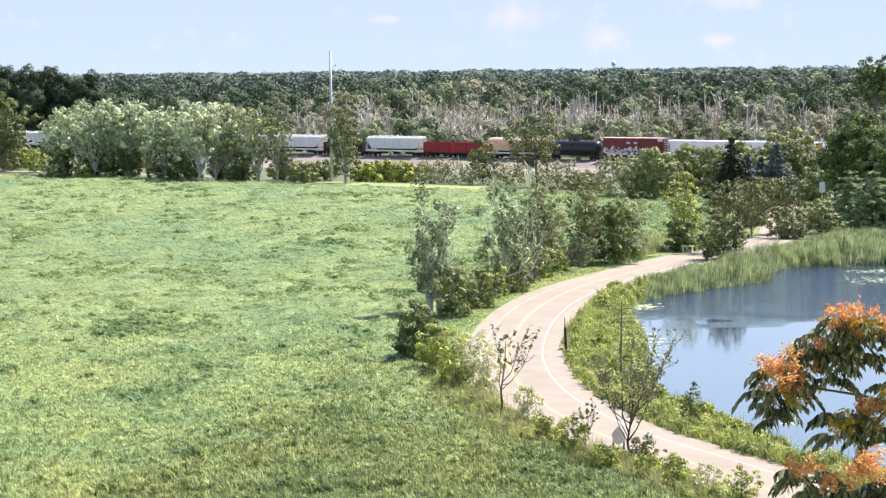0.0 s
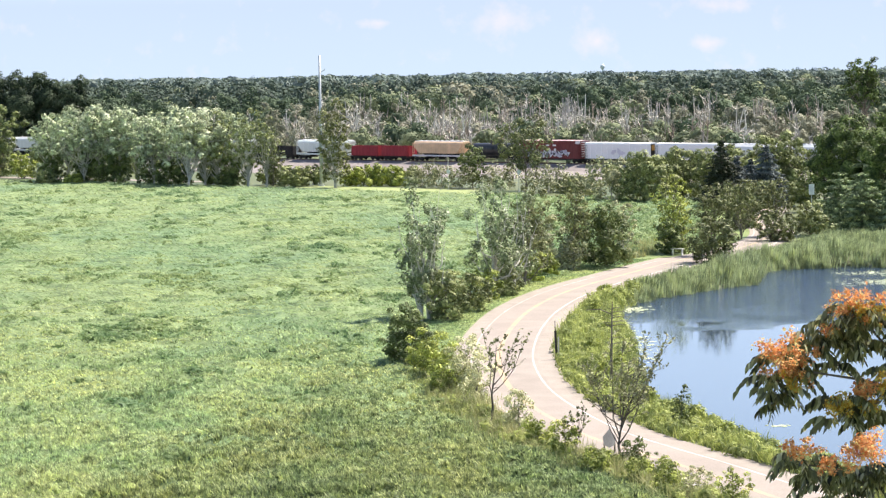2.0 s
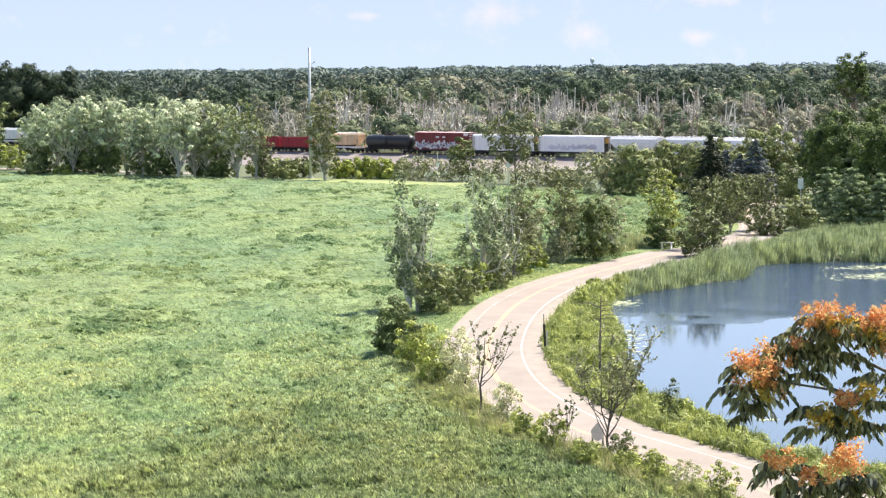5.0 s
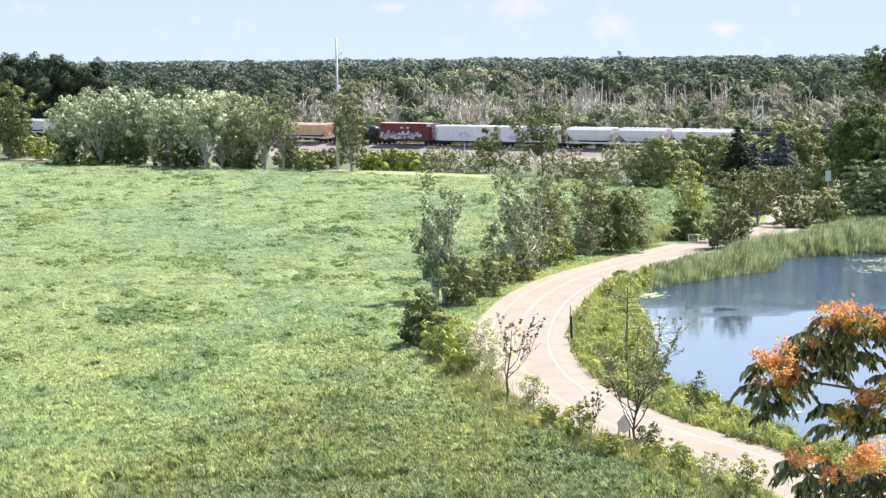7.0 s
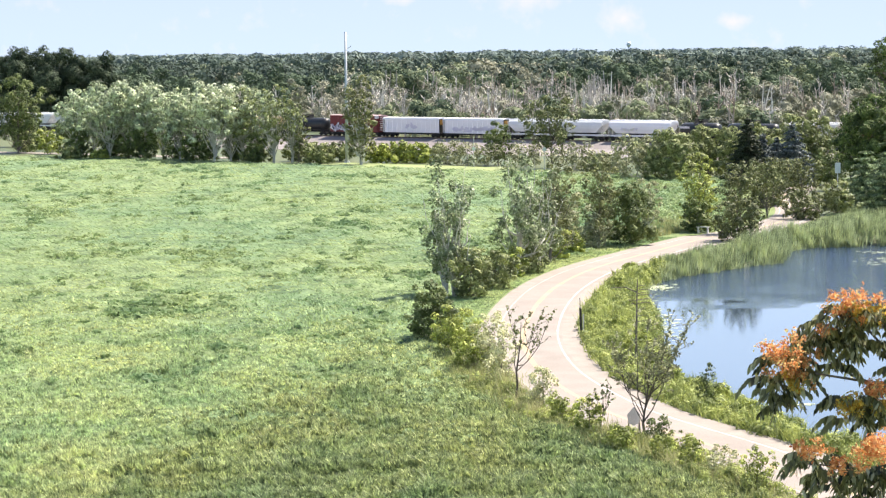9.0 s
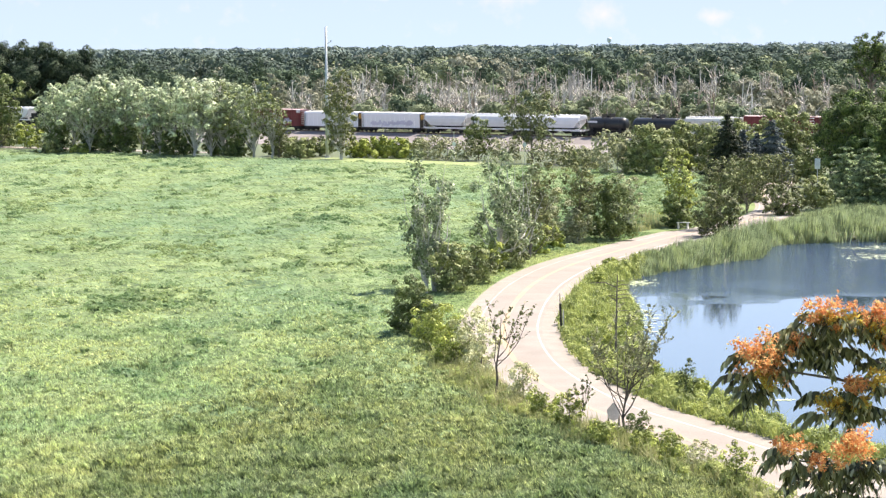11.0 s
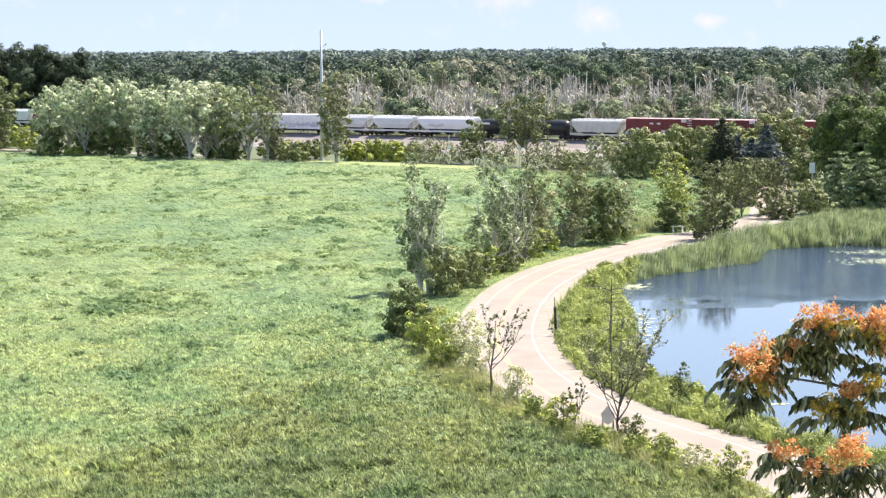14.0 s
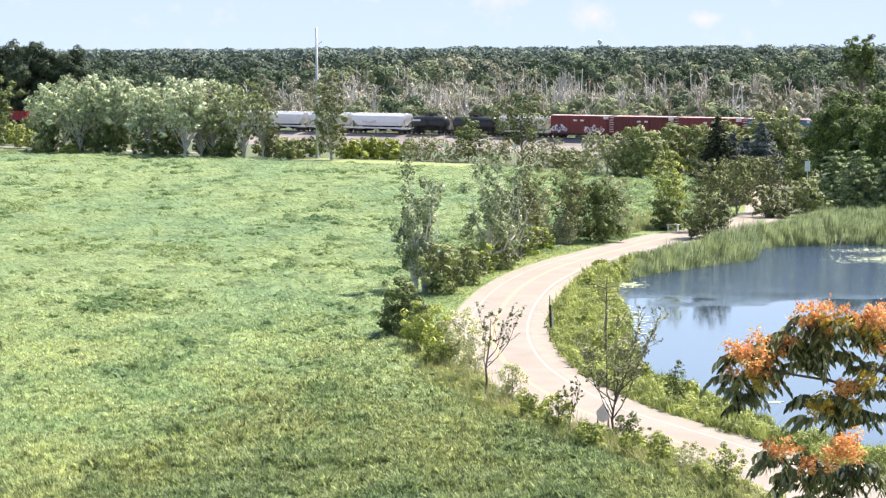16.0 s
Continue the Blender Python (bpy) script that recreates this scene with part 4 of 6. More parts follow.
def dead_trees(seed=5):
    """Bare trees with forked leaders and upswept branches, thickest in the middle of the woodland edge."""
    rng = np.random.default_rng(seed)
    g = Geo()
    n = 0
    while n < 360:
        y = rng.uniform(545, 780)
        x = rng.normal(6, 27) if n < 230 else rng.normal(62, 24)
        away = -(x - RAIL_AT[0]) * RAIL_OUT[0] - (y - RAIL_AT[1]) * RAIL_OUT[1]
        if not 18 < away < 130 or noise.noise((x / 9, y / 25, 2.0)) < -0.12:
            continue
        n += 1
        h = rng.uniform(6.0, 14.5) * (0.85 + away / 450)
        for leader in range(int(rng.integers(1, 4))):
            a0 = rng.uniform(0, 6.28)
            off = rng.uniform(0.3, 2.2) if leader else rng.uniform(0, 0.8)
            tall = h * (rng.uniform(0.7, 0.95) if leader else 1.0)
            path = [Vector((x, y, 0)), Vector((x + math.cos(a0) * off * 0.25, y, tall * 0.3)), Vector((x + math.cos(a0) * off * 0.6 + rng.normal() * 0.25, y, tall * 0.65)), Vector((x + math.cos(a0) * off, y, tall))]
            g.tube(path, [0.29, 0.24, 0.17, 0.07], 4)
            for _ in range(int(rng.integers(5, 10))):
                z = rng.uniform(0.3, 0.95)
                i = 1 if z < 0.65 else 2
                s = path[i].lerp(path[i + 1], (z - (0.3, 0.65)[i - 1]) / 0.35)
                a = rng.uniform(0, 6.28)
                l = rng.uniform(1.2, 3.4) * (1.2 - 0.7 * z)
                e = s + Vector((math.cos(a) * l * 0.7, math.sin(a) * l * 0.7, l * rng.uniform(0.4, 1.1)))
                m = s.lerp(e, 0.5) + Vector((math.cos(a), math.sin(a), -0.6)) * 0.12 * l
                g.tube([s, m, e], [0.14, 0.11, 0.055], 3)
                for _ in range(1):
                    w = s.lerp(e, rng.uniform(0.4, 0.9))
                    g.tube([w, w + Vector((rng.normal() * 0.6, rng.normal() * 0.6, rng.uniform(0.3, 1.0)))], [0.045, 0.02], 3)
    tagged(part("dead_trees", g, M_DEADTREES), "bare pale grey and brownish dead trees standing in the woodland", "dead trees", kind="stuff")


def green_share(x, away):
    """Green trees stand thick on the west side; dead and grey ones fill the middle and east of the edge."""
    if away > 120:
        return 0.8
    return 0.8 if x < -45 else 0.12 if x < 45 else 0.22


woods_band("woodland_edge", M_WOODS, 520, 900, 10.5, 8.5, 18.5, 0.36, 1.08, 1, "mixed dark green woodland behind the railway", 0.75, where=green_share)
woods_band("light_woodland_edge", M_WOODS_LIGHT, 520, 900, 10.5, 8.0, 16.5, 0.5, 1.0, 7, "lighter green trees along the woodland edge", 0.36, where=lambda x, a: 0.06 if x < -35 else 0.75)
woods_band("grey_woodland", M_WOODS_GREY, 520, 900, 7.5, 7.5, 15.5, 0.4, 0.9, 4, "thin grey-green woodland behind the railway", where=lambda x, a: (0.15 if x < -55 else 0.12 if a < 70 and -30 < x < 40 else 0.7) * (1 - green_share(x, a)))
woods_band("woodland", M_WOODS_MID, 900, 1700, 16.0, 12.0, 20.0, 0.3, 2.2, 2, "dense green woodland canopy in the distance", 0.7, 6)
woods_band("light_woodland", M_WOODS_LIGHT, 900, 1500, 16.0, 11.0, 18.5, 0.32, 1.9, 8, "lighter green trees in the distant woodland", 0.16, 6, where=lambda x, a: 0.2 if x < -50 else 1.0)
woods_band("grey_canopy", M_WOODS_GREY, 900, 1500, 13.0, 11.0, 18.5, 0.32, 1.9, 6, "paler grey-green trees in the distant woodland", 0.2, 6, where=lambda x, a: 0.12 if x < -50 else 1.0)
woods_band("distant_woodland", M_WOODS_FAR, 1700, 4600, 45.0, 13.0, 21.5, 0.2, 6.0, 3, "woodland reaching to the horizon, haze put into its colour", 1.0, 3)
dead_trees()


# ---- grass, reeds and weeds ----
def blades(name, material, at, height, width, lean, rng, label, category, flop=0.75):
    """Grass blades: each leans its own way, a little more with the wind."""
    n = len(at)
    a = rng.uniform(0, 2 * math.pi, n)
    hh = height * rng.uniform(0.55, 1.25, n)
    reach = hh * np.abs(rng.normal(size=n)) * flop
    tip = at + np.column_stack([np.cos(a) * reach + lean[0] * hh, np.sin(a) * reach + lean[1] * hh, hh])
    w = np.column_stack([-np.sin(a), np.cos(a), np.zeros(n)]) * (width * rng.uniform(0.6, 1.4, n) * 0.5)[:, None]
    v = np.stack([at - w, at + w, tip], 1).reshape(-1, 3)
    return tagged(part(name, card_mesh(name, material, v, 3), None), label, category, kind="stuff")


def turf(pts):
    """Height of the grass sheet over the meadow: swells, tussocks and a smooth run-out at the road."""
    z = np.array([0.24 * noise.noise((a * 0.11, b * 0.085, 21.0)) + 0.22 * noise.noise((a * 0.3, b * 0.2, 25.0)) + 0.42 * noise.noise((a * 0.4, b * 0.36, 31.0)) + 0.26 * noise.noise((a * 0.9, b * 0.62, 35.0)) for a, b in pts])
    z = z * np.clip(1.15 - (pts[:, 1] - 150) / 260, 0.6, 1) + 0.3
    d, s = line_distance(pts, ROAD[::3])
    room = np.where(pts[:, 1] > 186, 6.6, 4.4)
    on = (s < 0) & (d > room)
    return np.where(on, np.maximum(z, 0.06) * np.clip((d - room) / 3.0, 0.1, 1), -0.4)


def meadow(count=780000):
    """Grass blades over the whole meadow: pale ones everywhere, ragged patches and streaks of sedge darkened to stand
    in for shaded grass.
    """
    rng = np.random.default_rng(8)
    y = 1 / rng.uniform(1 / 530, 1 / 112, count)
    p = np.stack([rng.uniform(-0.195, 0.12, count) * y, y], 1)
    p = p[p[:, 1] < 449 - p[:, 0] * 0.95]
    z = turf(p)
    on = z > -0.3
    p, z = p[on], z[on]
    y = p[:, 1]
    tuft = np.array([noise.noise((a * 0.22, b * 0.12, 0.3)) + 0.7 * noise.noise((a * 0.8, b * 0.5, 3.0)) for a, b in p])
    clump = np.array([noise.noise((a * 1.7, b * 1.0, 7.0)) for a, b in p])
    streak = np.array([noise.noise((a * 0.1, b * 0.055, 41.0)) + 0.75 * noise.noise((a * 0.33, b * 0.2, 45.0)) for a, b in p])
    # dark blades thicken towards the near and east side
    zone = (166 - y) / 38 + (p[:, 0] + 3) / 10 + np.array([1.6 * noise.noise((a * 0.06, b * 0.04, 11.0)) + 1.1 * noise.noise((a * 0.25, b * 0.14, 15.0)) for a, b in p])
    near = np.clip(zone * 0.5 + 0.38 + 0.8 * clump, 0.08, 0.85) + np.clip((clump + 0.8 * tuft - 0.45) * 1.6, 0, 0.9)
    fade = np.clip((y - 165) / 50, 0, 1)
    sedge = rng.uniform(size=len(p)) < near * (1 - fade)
    some = sedge | (rng.uniform(size=len(p)) < 0.9 * np.clip(1.15 - (y - 145) / 90, 0, 1))
    height = np.clip(0.22 + 0.1 * tuft + 0.22 * clump, 0.12, 0.55) * (1 + 0.35 * np.clip((165 - y) / 40, 0, 1)) * np.clip(1.2 - (y - 150) / 160, 0.5, 1)
    width = 0.088 * np.clip(y / 118, 1, 2.6) * np.where(sedge, 1.0 + 0.5 * np.clip((165 - y) / 40, 0, 1), 1.0)
    at = np.column_stack([p, z - 0.05])
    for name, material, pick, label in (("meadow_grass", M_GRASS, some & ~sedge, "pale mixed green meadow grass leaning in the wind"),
                                        ("shade_toned_sedge", M_SHADE_SEDGE, sedge, "darker green sedge tufts, toned to stand in for shaded grass")):
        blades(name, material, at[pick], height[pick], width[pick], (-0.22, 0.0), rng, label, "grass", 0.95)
    lodged = ~some & (y > 150) & (rng.uniform(size=len(p)) < 0.42)
    blades("meadow_sward", M_SWARD, at[lodged] + [0, 0, 0.06], np.clip(0.13 + 0.08 * tuft + 0.1 * clump, 0.05, 0.3)[lodged] * np.clip(y[lodged] / 240, 1, 1.5), 0.075 * np.clip(y[lodged] / 118, 1, 4), (-1.7, 0.3), rng, "wind-lodged soft green grass of the farther meadow", "grass", 1.6)
    # low soft tussocks over the farther meadow, thicker in streaks, colour darkened as swell shade
    spot = np.flatnonzero((y > 160) & (rng.uniform(size=len(p)) < np.clip(1.6 * (streak + 0.25 * clump - 0.2), 0.012, 1) + 0.45 * np.clip((p[:, 0] - 0.022 * y) / 6, 0, 1)))
    spot = rng.choice(spot, 5600, replace=False)
    wide = rng.uniform(0.2, 0.6, len(spot)) * np.clip(y[spot] / 260, 0.8, 1.4)
    _, corners = clump_leaves(rng, np.column_stack([p, z])[spot], wide, 0.36, 0.36, 0.42 + 0.25 * np.clip(streak[spot], 0, 1), loose=0.5, lift=0.6)
    tagged(part("meadow_tussocks", card_mesh("meadow_tussocks", M_SHADE_TUSSOCK, corners, 3), None), "low green grass tussocks, darkened for shade on the grass swells", "grass", kind="stuff")
    n = 60000
    line = ROAD[ROAD[:, 1] > 186]
    k = rng.integers(0, len(line) - 1, n)
    q = line[k] + normals_of(line)[k] * -rng.uniform(3.6, 7.2, n)[:, None] + rng.normal(size=(n, 2)) * 0.4
    d, s = line_distance(q, ROAD[::3])
    q = q[(s < 0) & (d > 3.6) & (q[:, 1] < 285)]
    blades("verge_grass", M_GRASS, np.column_stack([q, np.full(len(q), 0.03)]), np.full(len(q), 0.12), np.full(len(q), 0.09), (-0.1, 0), rng, "short grass blades on the mown verge", "grass", 0.5)


def far_canopy():
    """The meadow seen as one rolling sheet of grass tops."""
    xs = np.concatenate([np.arange(-112, -34, 0.85), np.arange(-34, 20, 0.5), np.arange(20, 62, 0.85)])
    ys = np.concatenate([np.arange(110, 180, 0.6), np.arange(180, 300, 1.1), np.arange(300, 530, 1.8)])
    X, Y = np.meshgrid(xs, ys)
    pts = np.stack([X.ravel(), Y.ravel()], 1)
    seen = (np.abs(pts[:, 0]) < 0.23 * pts[:, 1]) & (pts[:, 1] < 449 - pts[:, 0] * 0.95)
    z = np.full(len(pts), -0.4)
    z[seen] = turf(pts[seen])
    nx = len(xs)
    g = Geo()
    quads = [(j * nx + i, j * nx + i + 1, (j + 1) * nx + i + 1, (j + 1) * nx + i) for j in range(len(ys) - 1) for i in range(nx - 1)]
    used = [q for q in quads if max(z[k] for k in q) > -0.3]
    number = {k: n for n, k in enumerate(sorted({k for q in used for k in q}))}
    g.add([(pts[k, 0], pts[k, 1], z[k]) for k in number], [tuple(number[k] for k in q) for q in used])
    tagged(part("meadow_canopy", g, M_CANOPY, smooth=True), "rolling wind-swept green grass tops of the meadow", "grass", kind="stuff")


def roadside_weeds():
    rng = np.random.default_rng(14)
    line = ROAD[(ROAD[:, 1] > 118) & (ROAD[:, 1] < 184)]
    nr = normals_of(line)
    n = 26000
    k = rng.integers(0, len(line), n)
    off = -3.3 - np.abs(rng.normal(size=n)) * 1.1
    q = line[k] + nr[k] * off[:, None] + rng.normal(size=(n, 2)) * 0.5
    lump = np.array([noise.noise((a * 0.9, b * 0.6, 4.3)) + 0.6 * noise.noise((a * 2.5, b * 1.6, 9.0)) for a, b in q])
    tall = np.clip(0.45 + 1.0 * lump, 0.1, 1.6)
    split = rng.uniform(size=n) < 0.5
    blades("roadside_grass", M_STRAW, np.column_stack([q, np.zeros(n)])[split], (tall + 0.2)[split], np.full(split.sum(), 0.06), (-0.1, 0), rng, "straw-tinged tall grass at the road edge", "weeds", 0.6)
    pick = rng.choice(np.flatnonzero(~split), 330, replace=False)
    wide = rng.uniform(0.18, 0.45, len(pick))
    _, corners = clump_leaves(rng, np.column_stack([q, tall * 0.55])[pick], wide, 0.14, 0.6, 0.95, loose=0.4)
    tagged(part("roadside_weeds", card_mesh("roadside_weeds", M_WEED, np.maximum(corners, [-1e9, -1e9, 0.02]), 3), None), "leafy yellow-green weeds at the road edge", "weeds", kind="stuff")


def bank_plants():
    rng = np.random.default_rng(9)
    n = 330000
    p = np.stack([rng.uniform(4, 75, n), rng.uniform(112, 330, n)], 1)
    dr, sr = line_distance(p, ROAD[::2])
    dp, _ = line_distance(p, POND[::1], True)
    water = inside(p, POND)
    bank = ~water & (sr > 0) & (dr > 4.2)
    reeds = (bank & (p[:, 1] > 244) & (p[:, 0] > 20) & (p[:, 1] < 322) & (dp < 42)) | (water & (dp < 1.0) & (p[:, 1] > 244))
    weeds = bank & ((p[:, 1] <= 250) | (p[:, 0] < 21)) & (p[:, 1] < 262) & (p[:, 0] < 40)
    q = p[reeds]
    lump = np.array([noise.noise((a * 0.5, b * 0.3, 2.3)) for a, b in q])
    fine = np.array([noise.noise((a * 0.9, b * 0.7, 6.3)) for a, b in q])
    edge = np.clip(1 - (dp[reeds] - 1.0) / 4.0, 0, 1)
    h = (0.55 + 1.25 * edge + 0.9 * lump + 0.8 * fine + 0.25 * rng.uniform(size=len(q))) * np.clip((dr[reeds] - 3.5) / 5, 0.45, 1)
    keep = (rng.uniform(size=len(q)) < np.clip(0.7 + 2.2 * fine + 0.8 * lump, 0.1, 1))
    q, h = np.repeat(q[keep], 3, 0), np.repeat(np.maximum(h[keep], 0.4), 3)
    q = q + rng.normal(size=q.shape) * 0.3
    d, s = line_distance(q, ROAD[::2])
    q, h = q[(s > 0) & (d > 4.0)], h[(s > 0) & (d > 4.0)]
    blades("cattail_reeds", M_REED, np.column_stack([q, ground_height(q) - 0.1]), h, np.full(len(q), 0.13), (0.1, 0), rng, "dense tall green cattail reeds along the pond", "reeds", 0.24)
    n = 9000
    q = np.stack([rng.uniform(14, 31, n), rng.uniform(279, 309, n)], 1)
    d, s = line_distance(q, ROAD[::2])
    q = q[(s < 0) & (d > 6.0) & (d < 13.5)]
    blades("pale_grass", M_STRAW, np.column_stack([q, np.zeros(len(q))]), rng.uniform(0.5, 1.2, len(q)), np.full(len(q), 0.11), (-0.1, 0), rng, "tall pale seeding grass behind the mown verge", "grass", 0.3)
    q = p[weeds]
    q = np.repeat(q, 4, 0) + rng.normal(size=(len(q) * 4, 2)) * 0.35
    d2, s2 = line_distance(q, ROAD[::2])
    q = q[(s2 > 0) & (d2 > 4.3)]
    lump = np.array([noise.noise((a * 0.55, b * 0.35, 1.3)) + 0.5 * noise.noise((a * 1.7, b * 1.1, 5.0)) for a, b in q])
    tall = np.clip(0.55 + 0.75 * lump, 0.12, 1.5)
    z = ground_height(q) - 0.05
    half = rng.uniform(size=len(q)) < 0.35
    blades("bank_grass", M_WEED, np.column_stack([q, z])[half], (tall + 0.3)[half], np.full(half.sum(), 0.09), (-0.1, 0), rng, "lush yellow-green grass on the pond bank", "weeds", 0.5)
    pick = rng.choice(np.flatnonzero(~half), 950, replace=False)
    wide = rng.uniform(0.25, 0.6, len(pick))
    _, corners = clump_leaves(rng, np.column_stack([q, z + tall * 0.6])[pick], wide, 0.2, 0.46, 0.95, loose=0.4)
    tagged(part("bank_weeds", card_mesh("bank_weeds", M_WEED, corners, 3), None), "lush leafy yellow-green weeds on the pond bank", "weeds", kind="stuff")


meadow()
far_canopy()
bank_plants()
roadside_weeds()


# ---- far path, mown strip, pond plants ----
M_MOWN = surface("pale_mown_grass", (0.24, 0.30, 0.10), (0.33, 0.38, 0.15), 0.8, 0.1, 3.0, 0.4)


def strips():
    line = spline([(-119.0, 569.0), (-98.0, 554.0), (-76.0, 537.0), (-57.0, 521.0), (-39.0, 509.0)], 3.0)
    tagged(ribbon("far_path", line, -2.6, 2.6, 0.06, M_SHOULDER, 0.1), "pale gravel path behind the willow row", "path", kind="structure")
    line = spline([(-24.0, 481.0), (-10.0, 468.0), (2.0, 456.0), (16.0, 443.0)], 3.0)
    tagged(ribbon("mown_strip", line, -5.5, 5.5, 0.06, M_MOWN, 0.1), "strip of short yellow-green grass at the field end", "verge", kind="structure")


def lily_pads():
    rng = np.random.default_rng(21)
    g = Geo()
    for cx, cy, sx, sy, n in ((48.0, 264.5, 5.0, 5.0, 260), (50.0, 276.0, 6.0, 3.0, 200), (16.6, 208.0, 1.3, 12.0, 160), (18.5, 238.0, 2.0, 3.0, 120), (22.0, 158.5, 0.7, 0.5, 12)):
        for _ in range(n):
            x, y = rng.normal(cx, sx * 0.5), rng.normal(cy, sy * 0.5)
            r = rng.uniform(0.1, 0.28)
            a0 = rng.uniform(0, 6.28)
            g.add([(x, y, -1.19)] + [(x + r * math.cos(a0 + k * 0.75), y + r * math.sin(a0 + k * 0.75), -1.186) for k in range(8)], [(0, k, k + 1) for k in range(1, 8)])
    tagged(part("lily_pads", g, M_PAD), "floating green lily pads and pond weed", "water plants", kind="stuff")


strips()
lily_pads()

# ---- train ----
P_RED = paint("oxide_red_paint", (0.22, 0.035, 0.035))
P_RED2 = paint("bright_red_paint", (0.38, 0.02, 0.035))
P_BROWN = paint("brown_red_paint", (0.15, 0.025, 0.025))
P_ORANGE = paint("faded_orange_paint", (0.90, 0.62, 0.38))
P_WHITE = paint("dirty_white_paint", (0.95, 0.93, 0.94), grime=0.08)
P_LIGHT = paint("light_grey_paint", (0.84, 0.84, 0.83), grime=0.18)
P_GREENGREY = paint("green_grey_paint", (0.80, 0.85, 0.80), grime=0.2)
P_GREY = paint("mid_grey_paint", (0.74, 0.73, 0.66), grime=0.3)
P_BLACK = paint("black_tank_paint", (0.028, 0.03, 0.033), 0.4)
P_DARK = paint("dark_underframe", (0.03, 0.028, 0.027), 0.8)
P_BLUE = paint("faded_blue_paint", (0.14, 0.22, 0.29))
P_ROOF = paint("galvanised_roof", (0.92, 0.90, 0.88), 0.5, 0.12)
P_REDROOF = paint("weathered_red_roof", (0.62, 0.42, 0.41), 0.6, 0.4)
P_YELLOW = paint("safety_yellow_paint", (0.42, 0.24, 0.05))
P_LILAC = paint("lilac_spray_paint", (0.55, 0.50, 0.62))
P_FAINT = paint("faint_lilac_spray_paint", (0.74, 0.71, 0.80), grime=0.1)
P_SPRAY = paint("white_spray_paint", (0.78, 0.76, 0.78), grime=0.15)
P_PINK = paint("pink_spray_paint", (0.62, 0.36, 0.34))
WHEEL = Geo()
WHEEL.tube([(0, -0.07, 0), (0, 0.07, 0)], [0.44, 0.44], 14)
WHEEL_MESH = WHEEL.mesh("wheel", P_DARK, True)


def trucks(car, length):
    for x in (-length / 2 + 2.1, length / 2 - 2.1):
        g = Geo()
        for y in (-1.0, 1.0):
            g.prism([(y - 0.08, 0.38), (y + 0.08, 0.38), (y + 0.08, 0.62), (y - 0.08, 0.62)], x - 1.25, x + 1.25)
            g.box(x - 0.35, x + 0.35, y - 0.09, y + 0.09, 0.25, 0.8)
        g.box(x - 0.2, x + 0.2, -1.1, 1.1, 0.5, 0.85)
        bogie = part("truck", g, P_DARK, car)
        for dx in (-0.89, 0.89):
            for y in (-0.72, 0.72):
                w = new("wheel", WHEEL_MESH)
                w.parent = bogie
                w.location = (x + dx, y, 0.44)
    for sx in (-1, 1):
        g = Geo()
        g.box(min(sx * (length / 2 - 1.0), sx * length / 2), max(sx * (length / 2 - 1.0), sx * length / 2), -0.16, 0.16, 0.72, 1.02)
        part("coupler", g, P_DARK, car)


def ladder(car, x, y, z0, z1, material):
    g = Geo()
    for dx in (-0.2, 0.2):
        g.box(x + dx - 0.025, x + dx + 0.025, y - 0.03, y + 0.03, z0, z1)
    z = z0 + 0.2
    while z < z1:
        g.box(x - 0.2, x + 0.2, y - 0.02, y + 0.02, z, z + 0.035)
        z += 0.4
    part("ladder", g, material, car)


def graffiti(car, x0, x1, z0, z1, y, seed, materials):
    """Sprayed shapes: rounded slanting strokes, no letters."""
    rng = np.random.default_rng(seed)
    n = max(3, int((x1 - x0) / 0.62))
    for layer, m in enumerate(materials):
        g = Geo()
        yy = y - 0.012 - 0.006 * layer
        for k in range(n):
            cx = x0 + (k + 0.5 + rng.uniform(-0.35, 0.35)) * (x1 - x0) / n
            w = (x1 - x0) / n * rng.uniform(0.45, 0.85) * (1.25 - 0.45 * layer)
            zc = (z0 + z1) / 2 + rng.uniform(-0.25, 0.25) * (z1 - z0)
            hh = (z1 - z0) / 2 * rng.uniform(0.5, 1.1) * (1.0 - 0.3 * layer)
            sl, twist = rng.uniform(-0.9, 0.9), rng.uniform(0, 6)
            ring = [(cx + sl * math.sin(a) * hh * 0.5 + w * math.cos(a) * (1 + 0.45 * math.sin(3 * a + twist)), yy, zc + hh * math.sin(a) * (1 + 0.2 * math.cos(2 * a + twist))) for a in np.linspace(0, 2 * math.pi, 15)[:-1]]
            g.add([(cx, yy, zc)] + ring, [(0, q + 1, (q + 1) % 14 + 1) for q in range(14)])
        tagged(part("graffiti", g, m, car), kind="stuff")


def new_car(name, label):
    return tagged(new(name, None), label, "freight car", "freight cars of the train")


